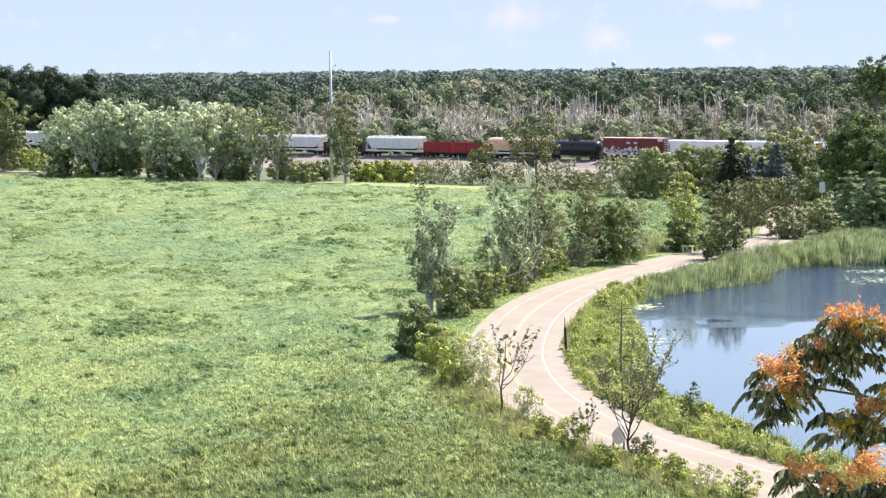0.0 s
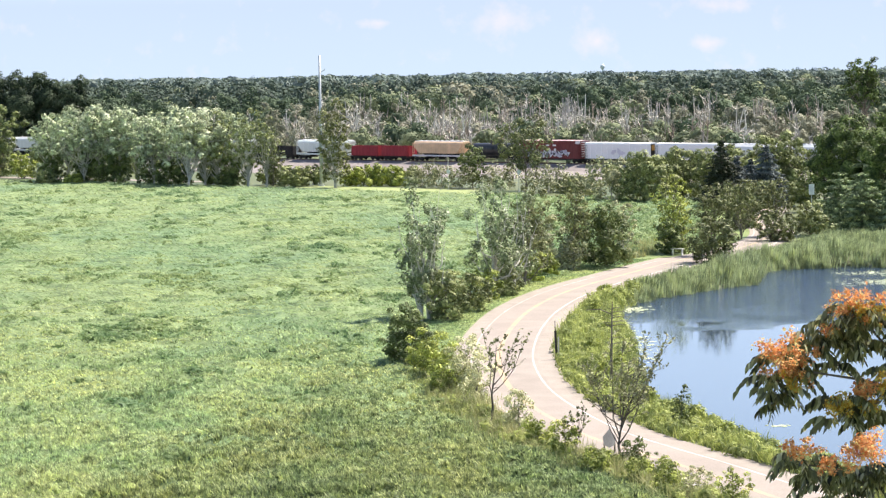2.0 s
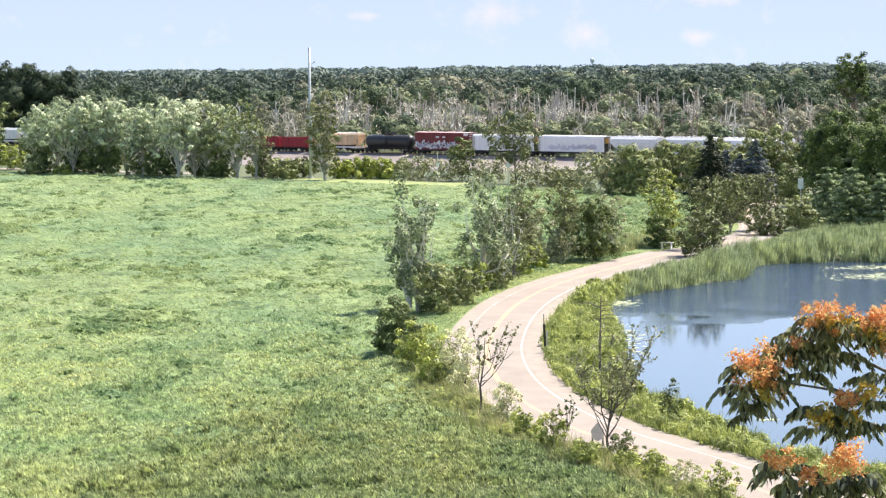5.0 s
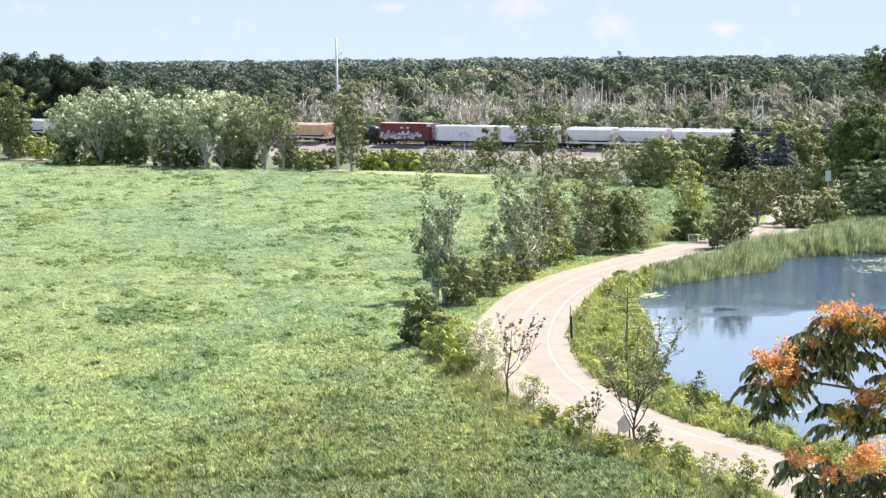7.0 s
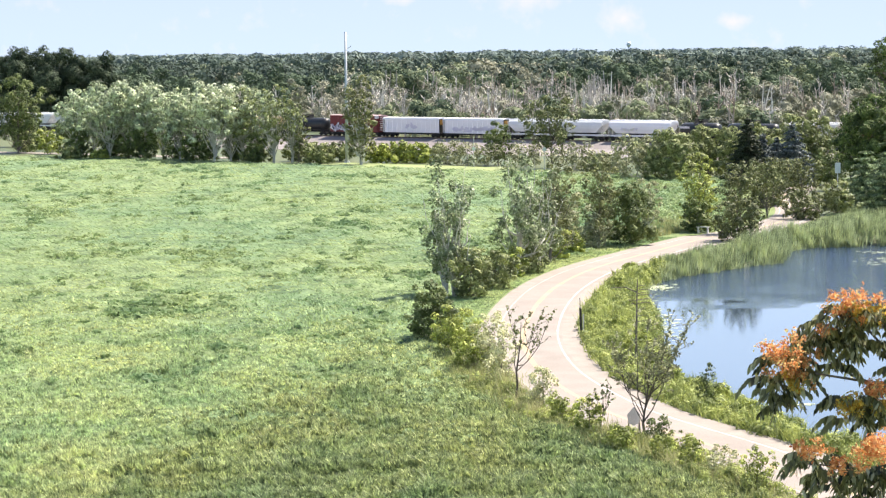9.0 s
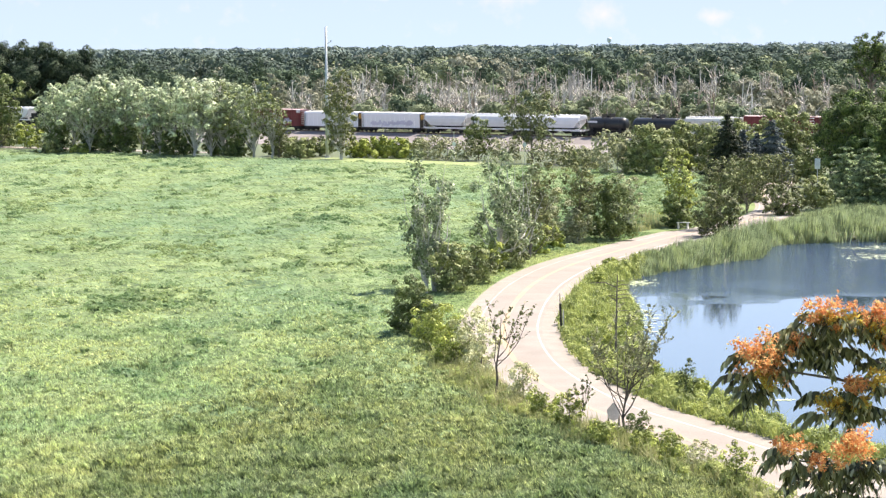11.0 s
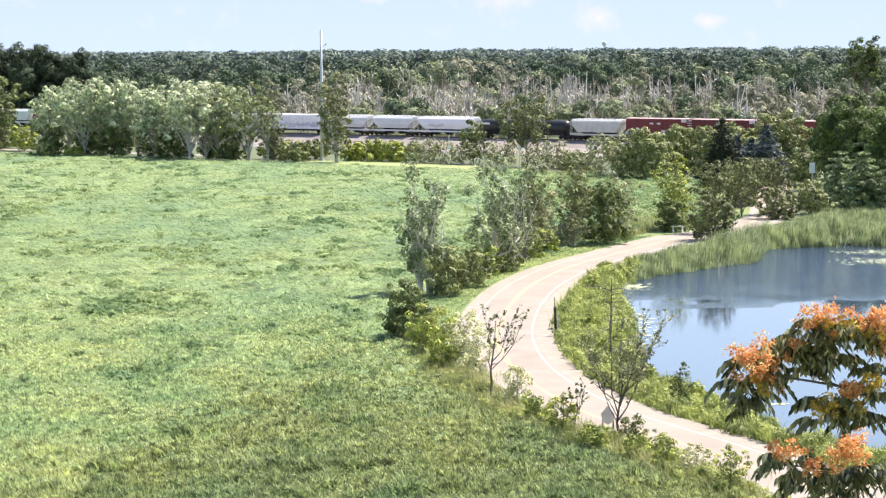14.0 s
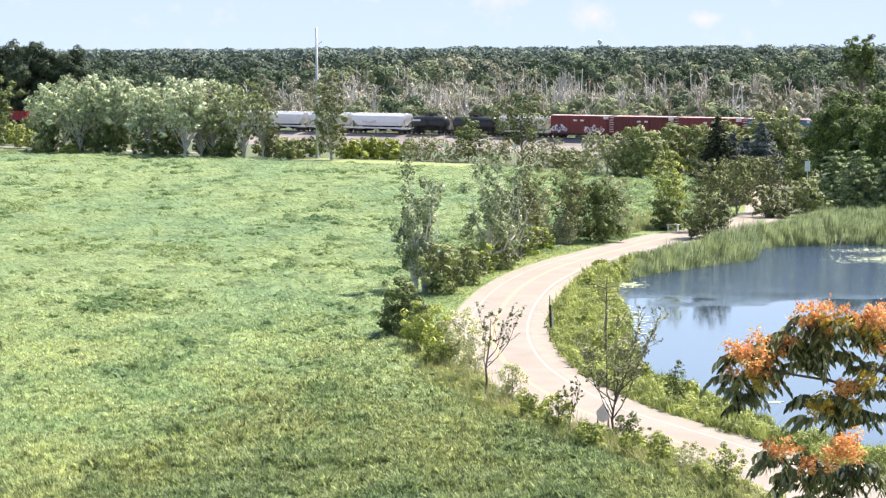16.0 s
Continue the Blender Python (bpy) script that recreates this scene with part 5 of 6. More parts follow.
def boxcar(length, body, label, roof=P_REDROOF, height=5.05, tags=(), logo=True):
    car = new_car("boxcar", label)
    h = length / 2 - 0.65
    g = Geo()
    g.box(-h, h, -1.5, 1.5, 1.02, height - 0.22)
    k = -h + 0.5
    while k < h - 0.3:
        for y in (-1.5, 1.5):
            if abs(k) > 1.7:
                g.box(k - 0.06, k + 0.06, min(y, y * 1.04), max(y, y * 1.04), 1.1, height - 0.3)
        k += 1.12
    for x in (-h, h):
        for z in np.arange(1.4, height - 0.4, 0.42):
            g.box(x - 0.05, x + 0.05, -1.35, 1.35, z, z + 0.16)
    part("body", g, body, car)
    g = Geo()
    g.box(-h + 0.2, h - 0.2, -1.42, 1.42, 0.72, 1.02)
    part("underframe", g, P_DARK, car)
    g = Geo()
    g.prism([(-1.6, height - 0.22), (1.6, height - 0.22), (1.6, height - 0.14), (0, height), (-1.6, height - 0.14)], -h - 0.08, h + 0.08)
    for x in np.arange(-h + 0.6, h, 1.2):
        g.prism([(-1.6, height - 0.13), (0, height + 0.03), (1.6, height - 0.13), (0, height - 0.02)], x - 0.05, x + 0.05)
    part("roof", g, roof, car)
    for y in (-1.0, 1.0):
        g = Geo()
        y0, y1 = (1.56, 1.63) if y > 0 else (-1.63, -1.56)
        g.box(-1.55, 1.55, y0, y1, 1.1, height - 0.35)
        for z in (1.9, 2.8, 3.7):
            g.box(-1.5, 1.5, y0 - 0.02, y1 + 0.02, z, z + 0.07)
        part("door", g, body, car)
    if logo:
        for x in (-1.1, 0.8):
            g = Geo()
            g.box(x - 0.45, x + 0.45, -1.67, -1.64, height - 1.35, height - 1.0)
            part("marking", g, P_SPRAY, car, "pale painted marking")
    ladder(car, h - 0.4, -1.58, 1.0, height - 0.5, body)
    # white block stands in for sunlight on the top of the car end
    g = Geo()
    g.box(h - 1.35, h - 0.02, -1.59, -1.57, height - 0.85, height - 0.24)
    part("sunlit_end_block", g, P_SPRAY, car, "white block put in for the sunlit car end")
    g = Geo()
    for z in np.arange(1.5, height - 0.5, 0.5):
        g.box(h + 0.05, h + 0.09, -1.3, 0.9, z, z + 0.12)
    part("end_ladder", g, P_SPRAY, car, "white grab rungs")
    for i, (x0, x1, z0, z1) in enumerate(tags):
        graffiti(car, x0, x1, z0, z1, -1.68, int(length * 10) + i, (P_SPRAY, P_LILAC if i == 0 else P_PINK, P_DARK))
    trucks(car, length)
    return car


def smooth_car(length, label, tags=()):
    """A plain-sided white insulated car."""
    car = new_car("insulated_car", label)
    h = length / 2 - 0.55
    top = 4.62
    g = Geo()
    g.prism([(-1.5, 1.1), (1.5, 1.1), (1.55, 4.2), (1.35, 4.5), (-1.35, 4.5), (-1.55, 4.2)], -h, h)
    part("body", g, P_WHITE, car)
    seam = Geo()
    seam.box(-0.02, 0.02, -1.57, 1.57, 1.2, 4.2)
    seam = seam.mesh("panel_rib", P_WHITE)
    for x in np.arange(-h + 1.5, h, 1.5):
        part("panel_rib", seam, None, car).location = (x, 0, 0)
    g = Geo()
    g.prism([(-1.42, 4.44), (1.42, 4.44), (0.6, top), (-0.6, top)], -h - 0.05, h + 0.05)
    part("roof", g, P_ROOF, car)
    g = Geo()
    g.box(-h, h, -1.4, 1.4, 0.72, 1.1)
    part("underframe", g, P_DARK, car)
    for sx in (-1, 1):
        g = Geo()
        g.box(min(sx * h, sx * (h + 0.12)), max(sx * h, sx * (h + 0.12)), -1.4, 1.4, 1.15, 4.3)
        part("end_panel", g, P_DARK, car, "black end panel")
        g = Geo()
        g.box(min(sx * (h + 0.12), sx * (h + 0.2)), max(sx * (h + 0.12), sx * (h + 0.2)), -1.3, 0.2, 3.0, 4.1)
        part("end_door", g, P_YELLOW, car, "faded yellow end door")
    for i, (x0, x1, z0, z1) in enumerate(tags):
        graffiti(car, x0, x1, z0, z1, -1.57, int(length * 7) + i, (P_FAINT,))
    ladder(car, -h + 0.4, -1.6, 0.9, 4.1, P_DARK)
    trucks(car, length)
    return car


def hopper(length, body, label, top=4.6, round_side=False, tags=(), roof=None, bays=3, sill=None):
    car = new_car("covered_hopper", label)
    h = length / 2 - 0.75
    low = 1.75
    if round_side:
        sec = [(-1.35, low), (-1.62, 2.6), (-1.64, 3.3), (-1.45, 4.0), (-0.95, top - 0.12), (0.95, top - 0.12), (1.45, 4.0), (1.64, 3.3), (1.62, 2.6), (1.35, low)]
    else:
        sec = [(-1.5, low), (-1.56, 2.6), (-1.56, 3.85), (-1.35, 4.2), (-0.9, top - 0.12), (0.9, top - 0.12), (1.35, 4.2), (1.56, 3.85), (1.56, 2.6), (1.5, low)]
    g = Geo()
    n = len(sec)
    ends = []
    for sx in (-1, 1):
        ends += [(sx * (h - max(0, 3.4 - z) * 1.1), y, z) for y, z in sec]
    g.add(ends, [tuple(range(n)), tuple(range(2 * n - 1, n - 1, -1))] + [(i, i + n, (i + 1) % n + n, (i + 1) % n) for i in range(n)])
    if not round_side:
        for x in np.arange(-h + 2.2, h - 1.8, 1.45):
            for y0, y1 in ((-1.62, -1.55), (1.55, 1.62)):
                g.box(x - 0.06, x + 0.06, y0, y1, low, 3.9)
    part("body", g, body, car)
    g = Geo()
    g.prism([(-0.96, top - 0.125), (0.96, top - 0.125), (0.9, top - 0.02), (-0.9, top - 0.02)], -h + 0.1, h - 0.1)
    for x in np.linspace(-h + 1.2, h - 1.2, 9):
        g.tube([(x, 0, top - 0.04), (x, 0, top + 0.08)], [0.4, 0.36], 8)
    part("roof", g, roof or P_ROOF, car)
    g = Geo()
    for y0, y1 in ((-1.5, -1.3), (1.3, 1.5)):
        g.box(-h - 0.3, h + 0.3, y0, y1, 1.08, 1.42)
    g.box(-h - 0.3, h + 0.3, -0.25, 0.25, 0.95, 1.3)
    part("side_sill", g, sill or body, car)
    for k in range(bays):
        cx = (k - (bays - 1) / 2) * (2 * h - 5.0) / bays
        w = (2 * h - 5.0) / bays * 0.42
        g = Geo()
        g.add([(cx - w, -1.3, low + 0.02), (cx + w, -1.3, low + 0.02), (cx + w, 1.3, low + 0.02), (cx - w, 1.3, low + 0.02), (cx - 0.4, -0.5, 0.5), (cx + 0.4, -0.5, 0.5), (cx + 0.4, 0.5, 0.5), (cx - 0.4, 0.5, 0.5)],
              [(0, 1, 2, 3), (7, 6, 5, 4), (0, 4, 5, 1), (1, 5, 6, 2), (2, 6, 7, 3), (3, 7, 4, 0)])
        part("discharge_bay", g, P_DARK, car, "dark discharge chute")
    for sx in (-1, 1):
        g = Geo()
        g.box(min(sx * (h - 0.1), sx * (h + 0.3)), max(sx * (h - 0.1), sx * (h + 0.3)), -1.45, 1.45, 1.42, 1.5)
        for y in (-1.35, 1.35):
            g.tube([(sx * (h - 0.1), y, 1.45), (sx * (h - 0.25), y, 3.6)], [0.07, 0.07], 5)
        part("end_platform", g, P_DARK if round_side else body, car)
        ladder(car, sx * (h - 0.1), -1.6, 1.3, 4.2, body)
    for i, (x0, x1, z0, z1) in enumerate(tags):
        graffiti(car, x0, x1, z0, z1, -1.66, int(length * 9) + i, (P_FAINT, P_GREY))
    trucks(car, length)
    return car


def tank_car(length, label, placard=False):
    car = new_car("tank_car", label)
    h = length / 2 - 1.0
    r, zc = 1.48, 2.72
    g = Geo()
    xs = [-h, -h + 0.1, -h + 0.45, -h + 1.0, h - 1.0, h - 0.45, h - 0.1, h]
    g.tube([(x, 0, zc) for x in xs], [r * 0.3, r * 0.62, r * 0.88, r, r, r * 0.88, r * 0.62, r * 0.3], 24)
    for x in np.linspace(-h + 1.4, h - 1.4, 4):
        g.tube([(x - 0.04, 0, zc), (x + 0.04, 0, zc)], [r + 0.025, r + 0.025], 24)
    part("tank", g, P_BLACK, car, "", True)
    g = Geo()
    g.tube([(0, 0, zc + r - 0.1), (0, 0, zc + r + 0.38)], [0.42, 0.40], 12)
    for x in (-1.1, 1.1):
        g.box(x - 0.03, x + 0.03, -0.9, 0.9, zc + r - 0.25, zc + r + 0.7)
    for y in (-0.9, 0.9):
        g.box(-1.1, 1.1, y - 0.03, y + 0.03, zc + r + 0.62, zc + r + 0.7)
    part("manway", g, P_DARK, car)
    g = Geo()
    g.box(-h - 0.4, h + 0.4, -0.35, 0.35, 0.85, 1.25)
    for x in (-h + 1.2, h - 1.2):
        g.box(x - 0.35, x + 0.35, -1.2, 1.2, 1.0, 1.75)
    for y in (-1.42, 1.42):
        g.box(-h - 0.2, h + 0.2, y - 0.03, y + 0.03, 1.02, 1.12)
    part("underframe", g, P_DARK, car)
    ladder(car, 0.0, -1.5, 1.0, 3.4, P_DARK)
    if placard:
        g = Geo()
        g.box(-h + 0.5, -h + 3.0, -1.56, -1.47, 3.0, 3.42)
        part("label_panel", g, P_SPRAY, car, "white label panel")
    trucks(car, length)
    return car


def open_car(length, body, label, top, slope=0.0):
    car = new_car("gondola", label)
    h = length / 2 - 0.55
    g = Geo()
    for y0, y1 in ((-1.5, -1.44), (1.44, 1.5)):
        g.box(-h, h, y0, y1, 1.15, top)
        for x in np.arange(-h + 0.05, h, 1.05):
            g.box(x - 0.06, x + 0.06, min(y0, y0 * 1.05), max(y1, y1 * 1.05), 1.15, top - 0.05)
        g.box(-h, h, y0 - 0.06, y1 + 0.06, top - 0.12, top)
    for sx in (-1, 1):
        g.box(min(sx * h, sx * (h - 0.06)), max(sx * h, sx * (h - 0.06)), -1.5, 1.5, 1.15, top)
    g.box(-h, h, -1.5, 1.5, 1.05, 1.2)
    part("body", g, body, car)
    if slope:
        g = Geo()
        for x in (-1.6, 1.6):
            g.add([(x - 1.5, -1.2, 1.1), (x + 1.5, -1.2, 1.1), (x + 1.5, 1.2, 1.1), (x - 1.5, 1.2, 1.1), (x - 0.5, -0.5, 0.4), (x + 0.5, -0.5, 0.4), (x + 0.5, 0.5, 0.4), (x - 0.5, 0.5, 0.4)],
                  [(0, 1, 2, 3), (7, 6, 5, 4), (0, 4, 5, 1), (1, 5, 6, 2), (2, 6, 7, 3), (3, 7, 4, 0)])
        part("discharge_bay", g, P_DARK, car)
    g = Geo()
    g.box(-h, h, -1.3, 1.3, 0.8, 1.05)
    part("underframe", g, P_DARK, car)
    ladder(car, h - 0.3, -1.58, 0.8, top, body)
    trucks(car, length)
    return car


TRAIN = []                                      # (car, place of its middle along the track at the start)


def couple(car, left, right):
    TRAIN.append((car, (left + right) / 2))


def build_train():
    grey = hopper(18.2, P_LIGHT, "light grey covered hopper car with dark chutes")
    left = -54.8
    couple(grey, left, left + 18.2)
    for _ in range(6):
        left -= 18.2
        couple(copy_thing(grey, Matrix()), left, left + 18.2)
    couple(open_car(13.6, P_DARK, "low black open gondola car", 3.0), -36.6, -23.0)
    couple(hopper(18.0, P_GREENGREY, "pale green-grey covered hopper car with a light roof"), -22.9, -4.9)
    ore = open_car(9.5, P_RED2, "low bright red open ore car", 3.35, 1.0)
    couple(ore, -4.9, 4.6)
    couple(copy_thing(ore, Matrix()), 4.6, 14.1)
    couple(hopper(16.3, P_ORANGE, "faded orange covered hopper car with a pale sill", sill=P_SPRAY), 14.2, 30.5)
    couple(tank_car(16.0, "black tank car with a dark underframe"), 30.7, 46.7)
    couple(boxcar(17.2, P_RED, "oxide red boxcar sprayed with white graffiti", tags=((-7.4, 4.6, 1.35, 2.9),)), 46.9, 64.1)
    couple(smooth_car(18.6, "plain white insulated car with faint graffiti", tags=((-1.5, 2.0, 2.0, 3.2),)), 64.1, 82.7)
    couple(smooth_car(19.2, "plain white insulated car with lilac graffiti", tags=((-6.0, 7.0, 1.5, 2.6),)), 82.8, 102.0)
    couple(hopper(14.0, P_LIGHT, "short rounded light grey cement hopper car", round_side=True, bays=2), 102.2, 116.2)
    couple(hopper(13.8, P_LIGHT, "short rounded light grey hopper with black ends", round_side=True, bays=2), 116.4, 130.4)
    couple(hopper(18.0, P_WHITE, "long white covered hopper with dark graffiti", round_side=True, tags=((-4.6, -0.5, 2.3, 2.9),)), 130.6, 148.6)
    couple(tank_car(12.0, "black tank car with a white label panel", True), 148.7, 160.7)
    couple(tank_car(14.6, "plain black tank car"), 160.7, 175.3)
    couple(hopper(15.0, P_GREY, "weathered grey ribbed covered hopper car"), 175.0, 190.0)
    couple(boxcar(17.1, P_RED, "oxide red boxcar with pink and white graffiti", tags=((-7.3, -3.6, 1.3, 2.7), (1.8, 6.4, 1.3, 2.7))), 190.0, 207.1)
    couple(boxcar(17.1, P_BROWN, "dark brown-red boxcar with a pale roof"), 207.1, 224.2)
    couple(boxcar(17.1, P_RED, "oxide red boxcar with a pale round marking"), 224.2, 241.3)
    couple(boxcar(17.1, P_BLUE, "faded blue boxcar with a pale roof"), 241.3, 258.4)


build_train()


# ---- pole, signs and posts ----
def utility_pole():
    top = tagged(new("utility_pole", None), "tall pale steel utility pole with a short bracket", "utility pole")
    top.location = (-21.3, 484.7, 0)
    g = Geo()
    g.tube([(0, 0, -0.3), (0, 0, 12), (0, 0, 25.2)], [0.36, 0.29, 0.2], 12)
    part("shaft", g, M_STEEL, top, "", True)
    g = Geo()
    g.tube([(0.1, 0, 21.9), (0.95, 0, 22.4)], [0.08, 0.06], 6)
    g.tube([(0.95, 0, 22.3), (0.95, 0, 22.6)], [0.1, 0.1], 6)
    part("bracket", g, M_STEEL, top)
    g = Geo()
    g.tube([(0, 0, -0.05), (0, 0, 0.3)], [0.6, 0.55], 12)
    part("base_flange", g, M_STEEL, top)


M_SIGNBACK = surface("bare_aluminium_sign", (0.60, 0.58, 0.60), (0.72, 0.70, 0.72), 0.5, 1.5, 12.0, 0.1, 0.3)
M_POST = surface("dark_post_paint", (0.02, 0.02, 0.02), (0.05, 0.045, 0.04), 0.7, 1.5, 12.0, 0.2)
M_PALEWOOD = surface("weathered_pale_wood", (0.72, 0.70, 0.66), (0.84, 0.82, 0.78), 0.8, 2.0, 14.0, 0.3)
M_SIGNYELLOW = surface("yellow_sign_sheet", (0.75, 0.55, 0.03), (0.85, 0.65, 0.05), 0.5, 2.0, 10.0, 0.05)
M_SIGNWHITE = surface("white_sign_sheet", (0.70, 0.78, 0.76), (0.80, 0.86, 0.84), 0.5, 2.0, 10.0, 0.05)


def road_sign():
    top = tagged(new("road_sign", None), "bare metal back of a diamond road sign on dark posts", "road sign")
    top.location = (9.75, 140.0, 0)
    top.rotation_euler = (0, 0, radians(-12))
    for x in (-0.3, 0.3):
        g = Geo()
        g.box(x - 0.035, x + 0.035, 0.03, 0.1, -0.2, 0.95)
        part("post", g, M_POST, top)
    g = Geo()
    ring = [(0.0, 1.42), (0.36, 1.02), (0.36, 0.98), (0.3, 0.5), (0.0, 0.35), (-0.3, 0.5), (-0.38, 0.92), (-0.38, 0.98)]
    n = len(ring)
    g.add([(x, 0.0, z) for x, z in ring] + [(x, 0.025, z) for x, z in ring], [tuple(range(n)), tuple(range(2 * n - 1, n - 1, -1))] + [(i, i + n, (i + 1) % n + n, (i + 1) % n) for i in range(n)])
    part("panel", g, M_SIGNBACK, top)


def bench():
    top = tagged(new("bench", None), "small pale wooden bench beside the road", "bench")
    top.location = (28.3, 289.8, 0)
    top.rotation_euler = (0, 0, radians(-20))
    g = Geo()
    for y in (-0.22, 0.0, 0.22):
        g.box(-0.75, 0.75, y - 0.1, y + 0.1, 0.78, 0.84)
    part("seat", g, M_PALEWOOD, top)
    for x in (-0.55, 0.55):
        g = Geo()
        g.box(x - 0.06, x + 0.06, -0.25, 0.25, -0.1, 0.78)
        part("leg", g, M_PALEWOOD, top)


def marker_board():
    top = tagged(new("marker_post", None), "dark roadside marker board with a thin staff and pale edge", "marker post")
    top.location = (9.15, 186.5, 0)
    g = Geo()
    g.add([(-0.11, -0.06, -0.1), (0.05, -0.06, -0.1), (0.05, 0.06, -0.1), (-0.11, 0.06, -0.1), (-0.2, -0.06, 2.2), (-0.03, -0.06, 2.2), (-0.03, 0.06, 2.2), (-0.2, 0.06, 2.2)],
          [(3, 2, 1, 0), (4, 5, 6, 7), (0, 1, 5, 4), (1, 2, 6, 5), (2, 3, 7, 6), (3, 0, 4, 7)])
    part("board", g, M_POST, top)
    g = Geo()
    g.tube([(-0.12, 0, 2.1), (-0.14, 0, 2.95)], [0.03, 0.025], 6)
    part("staff", g, M_POST, top)
    g = Geo()
    g.box(0.07, 0.16, -0.03, 0.03, -0.1, 1.75)
    part("edge_board", g, M_PALEWOOD, top, "pale weathered board")


def tall_sign(x, y):
    top = tagged(new("sign_post", None), "white sign above a yellow sign on one post", "sign")
    top.location = (x, y, 0)
    g = Geo()
    g.tube([(0, 0, -0.2), (0, 0, 6.3)], [0.06, 0.06], 8)
    part("post", g, M_STEEL, top)
    g = Geo()
    g.box(-0.36, 0.36, -0.11, -0.07, 5.05, 6.4)
    part("white_panel", g, M_SIGNWHITE, top, "white sign panel")
    g = Geo()
    g.add([(-0.85, -0.1, 3.95), (-0.45, -0.1, 3.6), (-0.05, -0.1, 3.95), (-0.45, -0.1, 4.3), (-0.85, -0.06, 3.95), (-0.45, -0.06, 3.6), (-0.05, -0.06, 3.95), (-0.45, -0.06, 4.3)],
          [(0, 1, 2, 3), (7, 6, 5, 4), (0, 4, 5, 1), (1, 5, 6, 2), (2, 6, 7, 3), (3, 7, 4, 0)])
    part("yellow_panel", g, M_SIGNYELLOW, top, "yellow diamond panel")


def track_marker(x, y, h, disc):
    top = tagged(new("track_marker", None), "slim trackside post with a white disc", "track marker", "trackside markers")
    top.location = (x, y, 0)
    g = Geo()
    g.tube([(0, 0, -0.2), (0, 0, h)], [0.08, 0.07], 8)
    part("post", g, M_PALEWOOD, top)
    g = Geo()
    g.tube([(0, -0.12, disc), (0, -0.07, disc)], [0.36, 0.36], 16)
    part("disc", g, M_SIGNWHITE, top, "white disc")


def water_tower():
    top = tagged(new("water_tower", None), "white bulb-shaped water tower on the horizon", "water tower")
    top.location = (262.0, 3830.0, 0)
    g = Geo()
    g.tube([(0, 0, 0), (0, 0, 24)], [1.1, 0.9], 12)
    part("stem", g, M_SIGNWHITE, top)
    g = Geo()
    g.tube([(0, 0, 23.0), (0, 0, 24.0), (0, 0, 26.0), (0, 0, 28.5), (0, 0, 30.5), (0, 0, 31.2)], [1.2, 2.4, 3.5, 3.7, 2.5, 0.7], 18)
    part("bulb", g, M_SIGNWHITE, top, "", True)


def dead_snag():
    top = tagged(new("dead_snag", None), "thin bare dead snag with a level branch", "dead tree")
    top.location = (11.9, 168.5, 0)
    g = Geo()
    g.tube([(0, 0, -0.2), (0.05, 0, 3.0), (0.12, 0, 6.0)], [0.09, 0.07, 0.03], 6)
    part("trunk", g, M_BARK, top)
    g = Geo()
    g.tube([(0.1, 0, 5.1), (-0.7, 0.2, 5.45), (-1.7, 0.3, 5.4)], [0.045, 0.035, 0.015], 5)
    g.tube([(0.1, 0, 5.0), (0.6, 0.1, 5.1)], [0.03, 0.012], 4)
    g.tube([(0.1, 0, 4.2), (-0.5, 0.1, 4.6)], [0.03, 0.012], 4)
    g.tube([(0.1, 0, 3.8), (0.7, 0.1, 4.1)], [0.03, 0.012], 4)
    for z, l in ((5.5, 0.6), (5.25, 0.9), (4.9, 1.15), (4.6, 1.2), (4.35, 1.0), (3.5, 0.8), (3.1, 0.7)):
        g.tube([(0.1, 0, z), (0.1 + l * 0.5, 0.1, z + 0.06), (0.1 + l, 0.15, z + 0.02)], [0.03, 0.025, 0.012], 4)
        g.tube([(0.1, 0, z - 0.1), (0.1 - l * 0.45, -0.1, z + 0.05)], [0.022, 0.01], 4)
    part("branch", g, M_BARK, top)


utility_pole()
road_sign()
bench()
marker_board()
tall_sign(49.3, 326.0)
track_marker(3.0, 461.0, 5.6, 3.4)
track_marker(15.5, 447.5, 4.2, 3.7)
water_tower()
dead_snag()

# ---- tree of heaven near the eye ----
# pale leaf tint stands in for sun glints, near-black one for shaded leaves
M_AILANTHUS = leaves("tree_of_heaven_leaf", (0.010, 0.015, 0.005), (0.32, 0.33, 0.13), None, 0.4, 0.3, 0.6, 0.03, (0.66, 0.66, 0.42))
M_AILANTHUS.node_tree.nodes["Principled BSDF"].inputs["Roughness"].default_value = 0.38
M_SAMARA = leaves("orange_seed_wing", (0.62, 0.20, 0.06), (1.0, 0.62, 0.28), None, 0.4, 0.3, 0.1, 0.05, (0.95, 0.80, 0.35))
M_SAMARA_YELLOW = leaves("yellow_seed_wing", (0.50, 0.24, 0.03), (0.95, 0.78, 0.18), None, 0.4, 0.3, 0.1, 0.05, (0.60, 0.66, 0.22))
HEAVEN_BASE = Vector((4.35, 18.4, 0.0))
BOUGHS = []


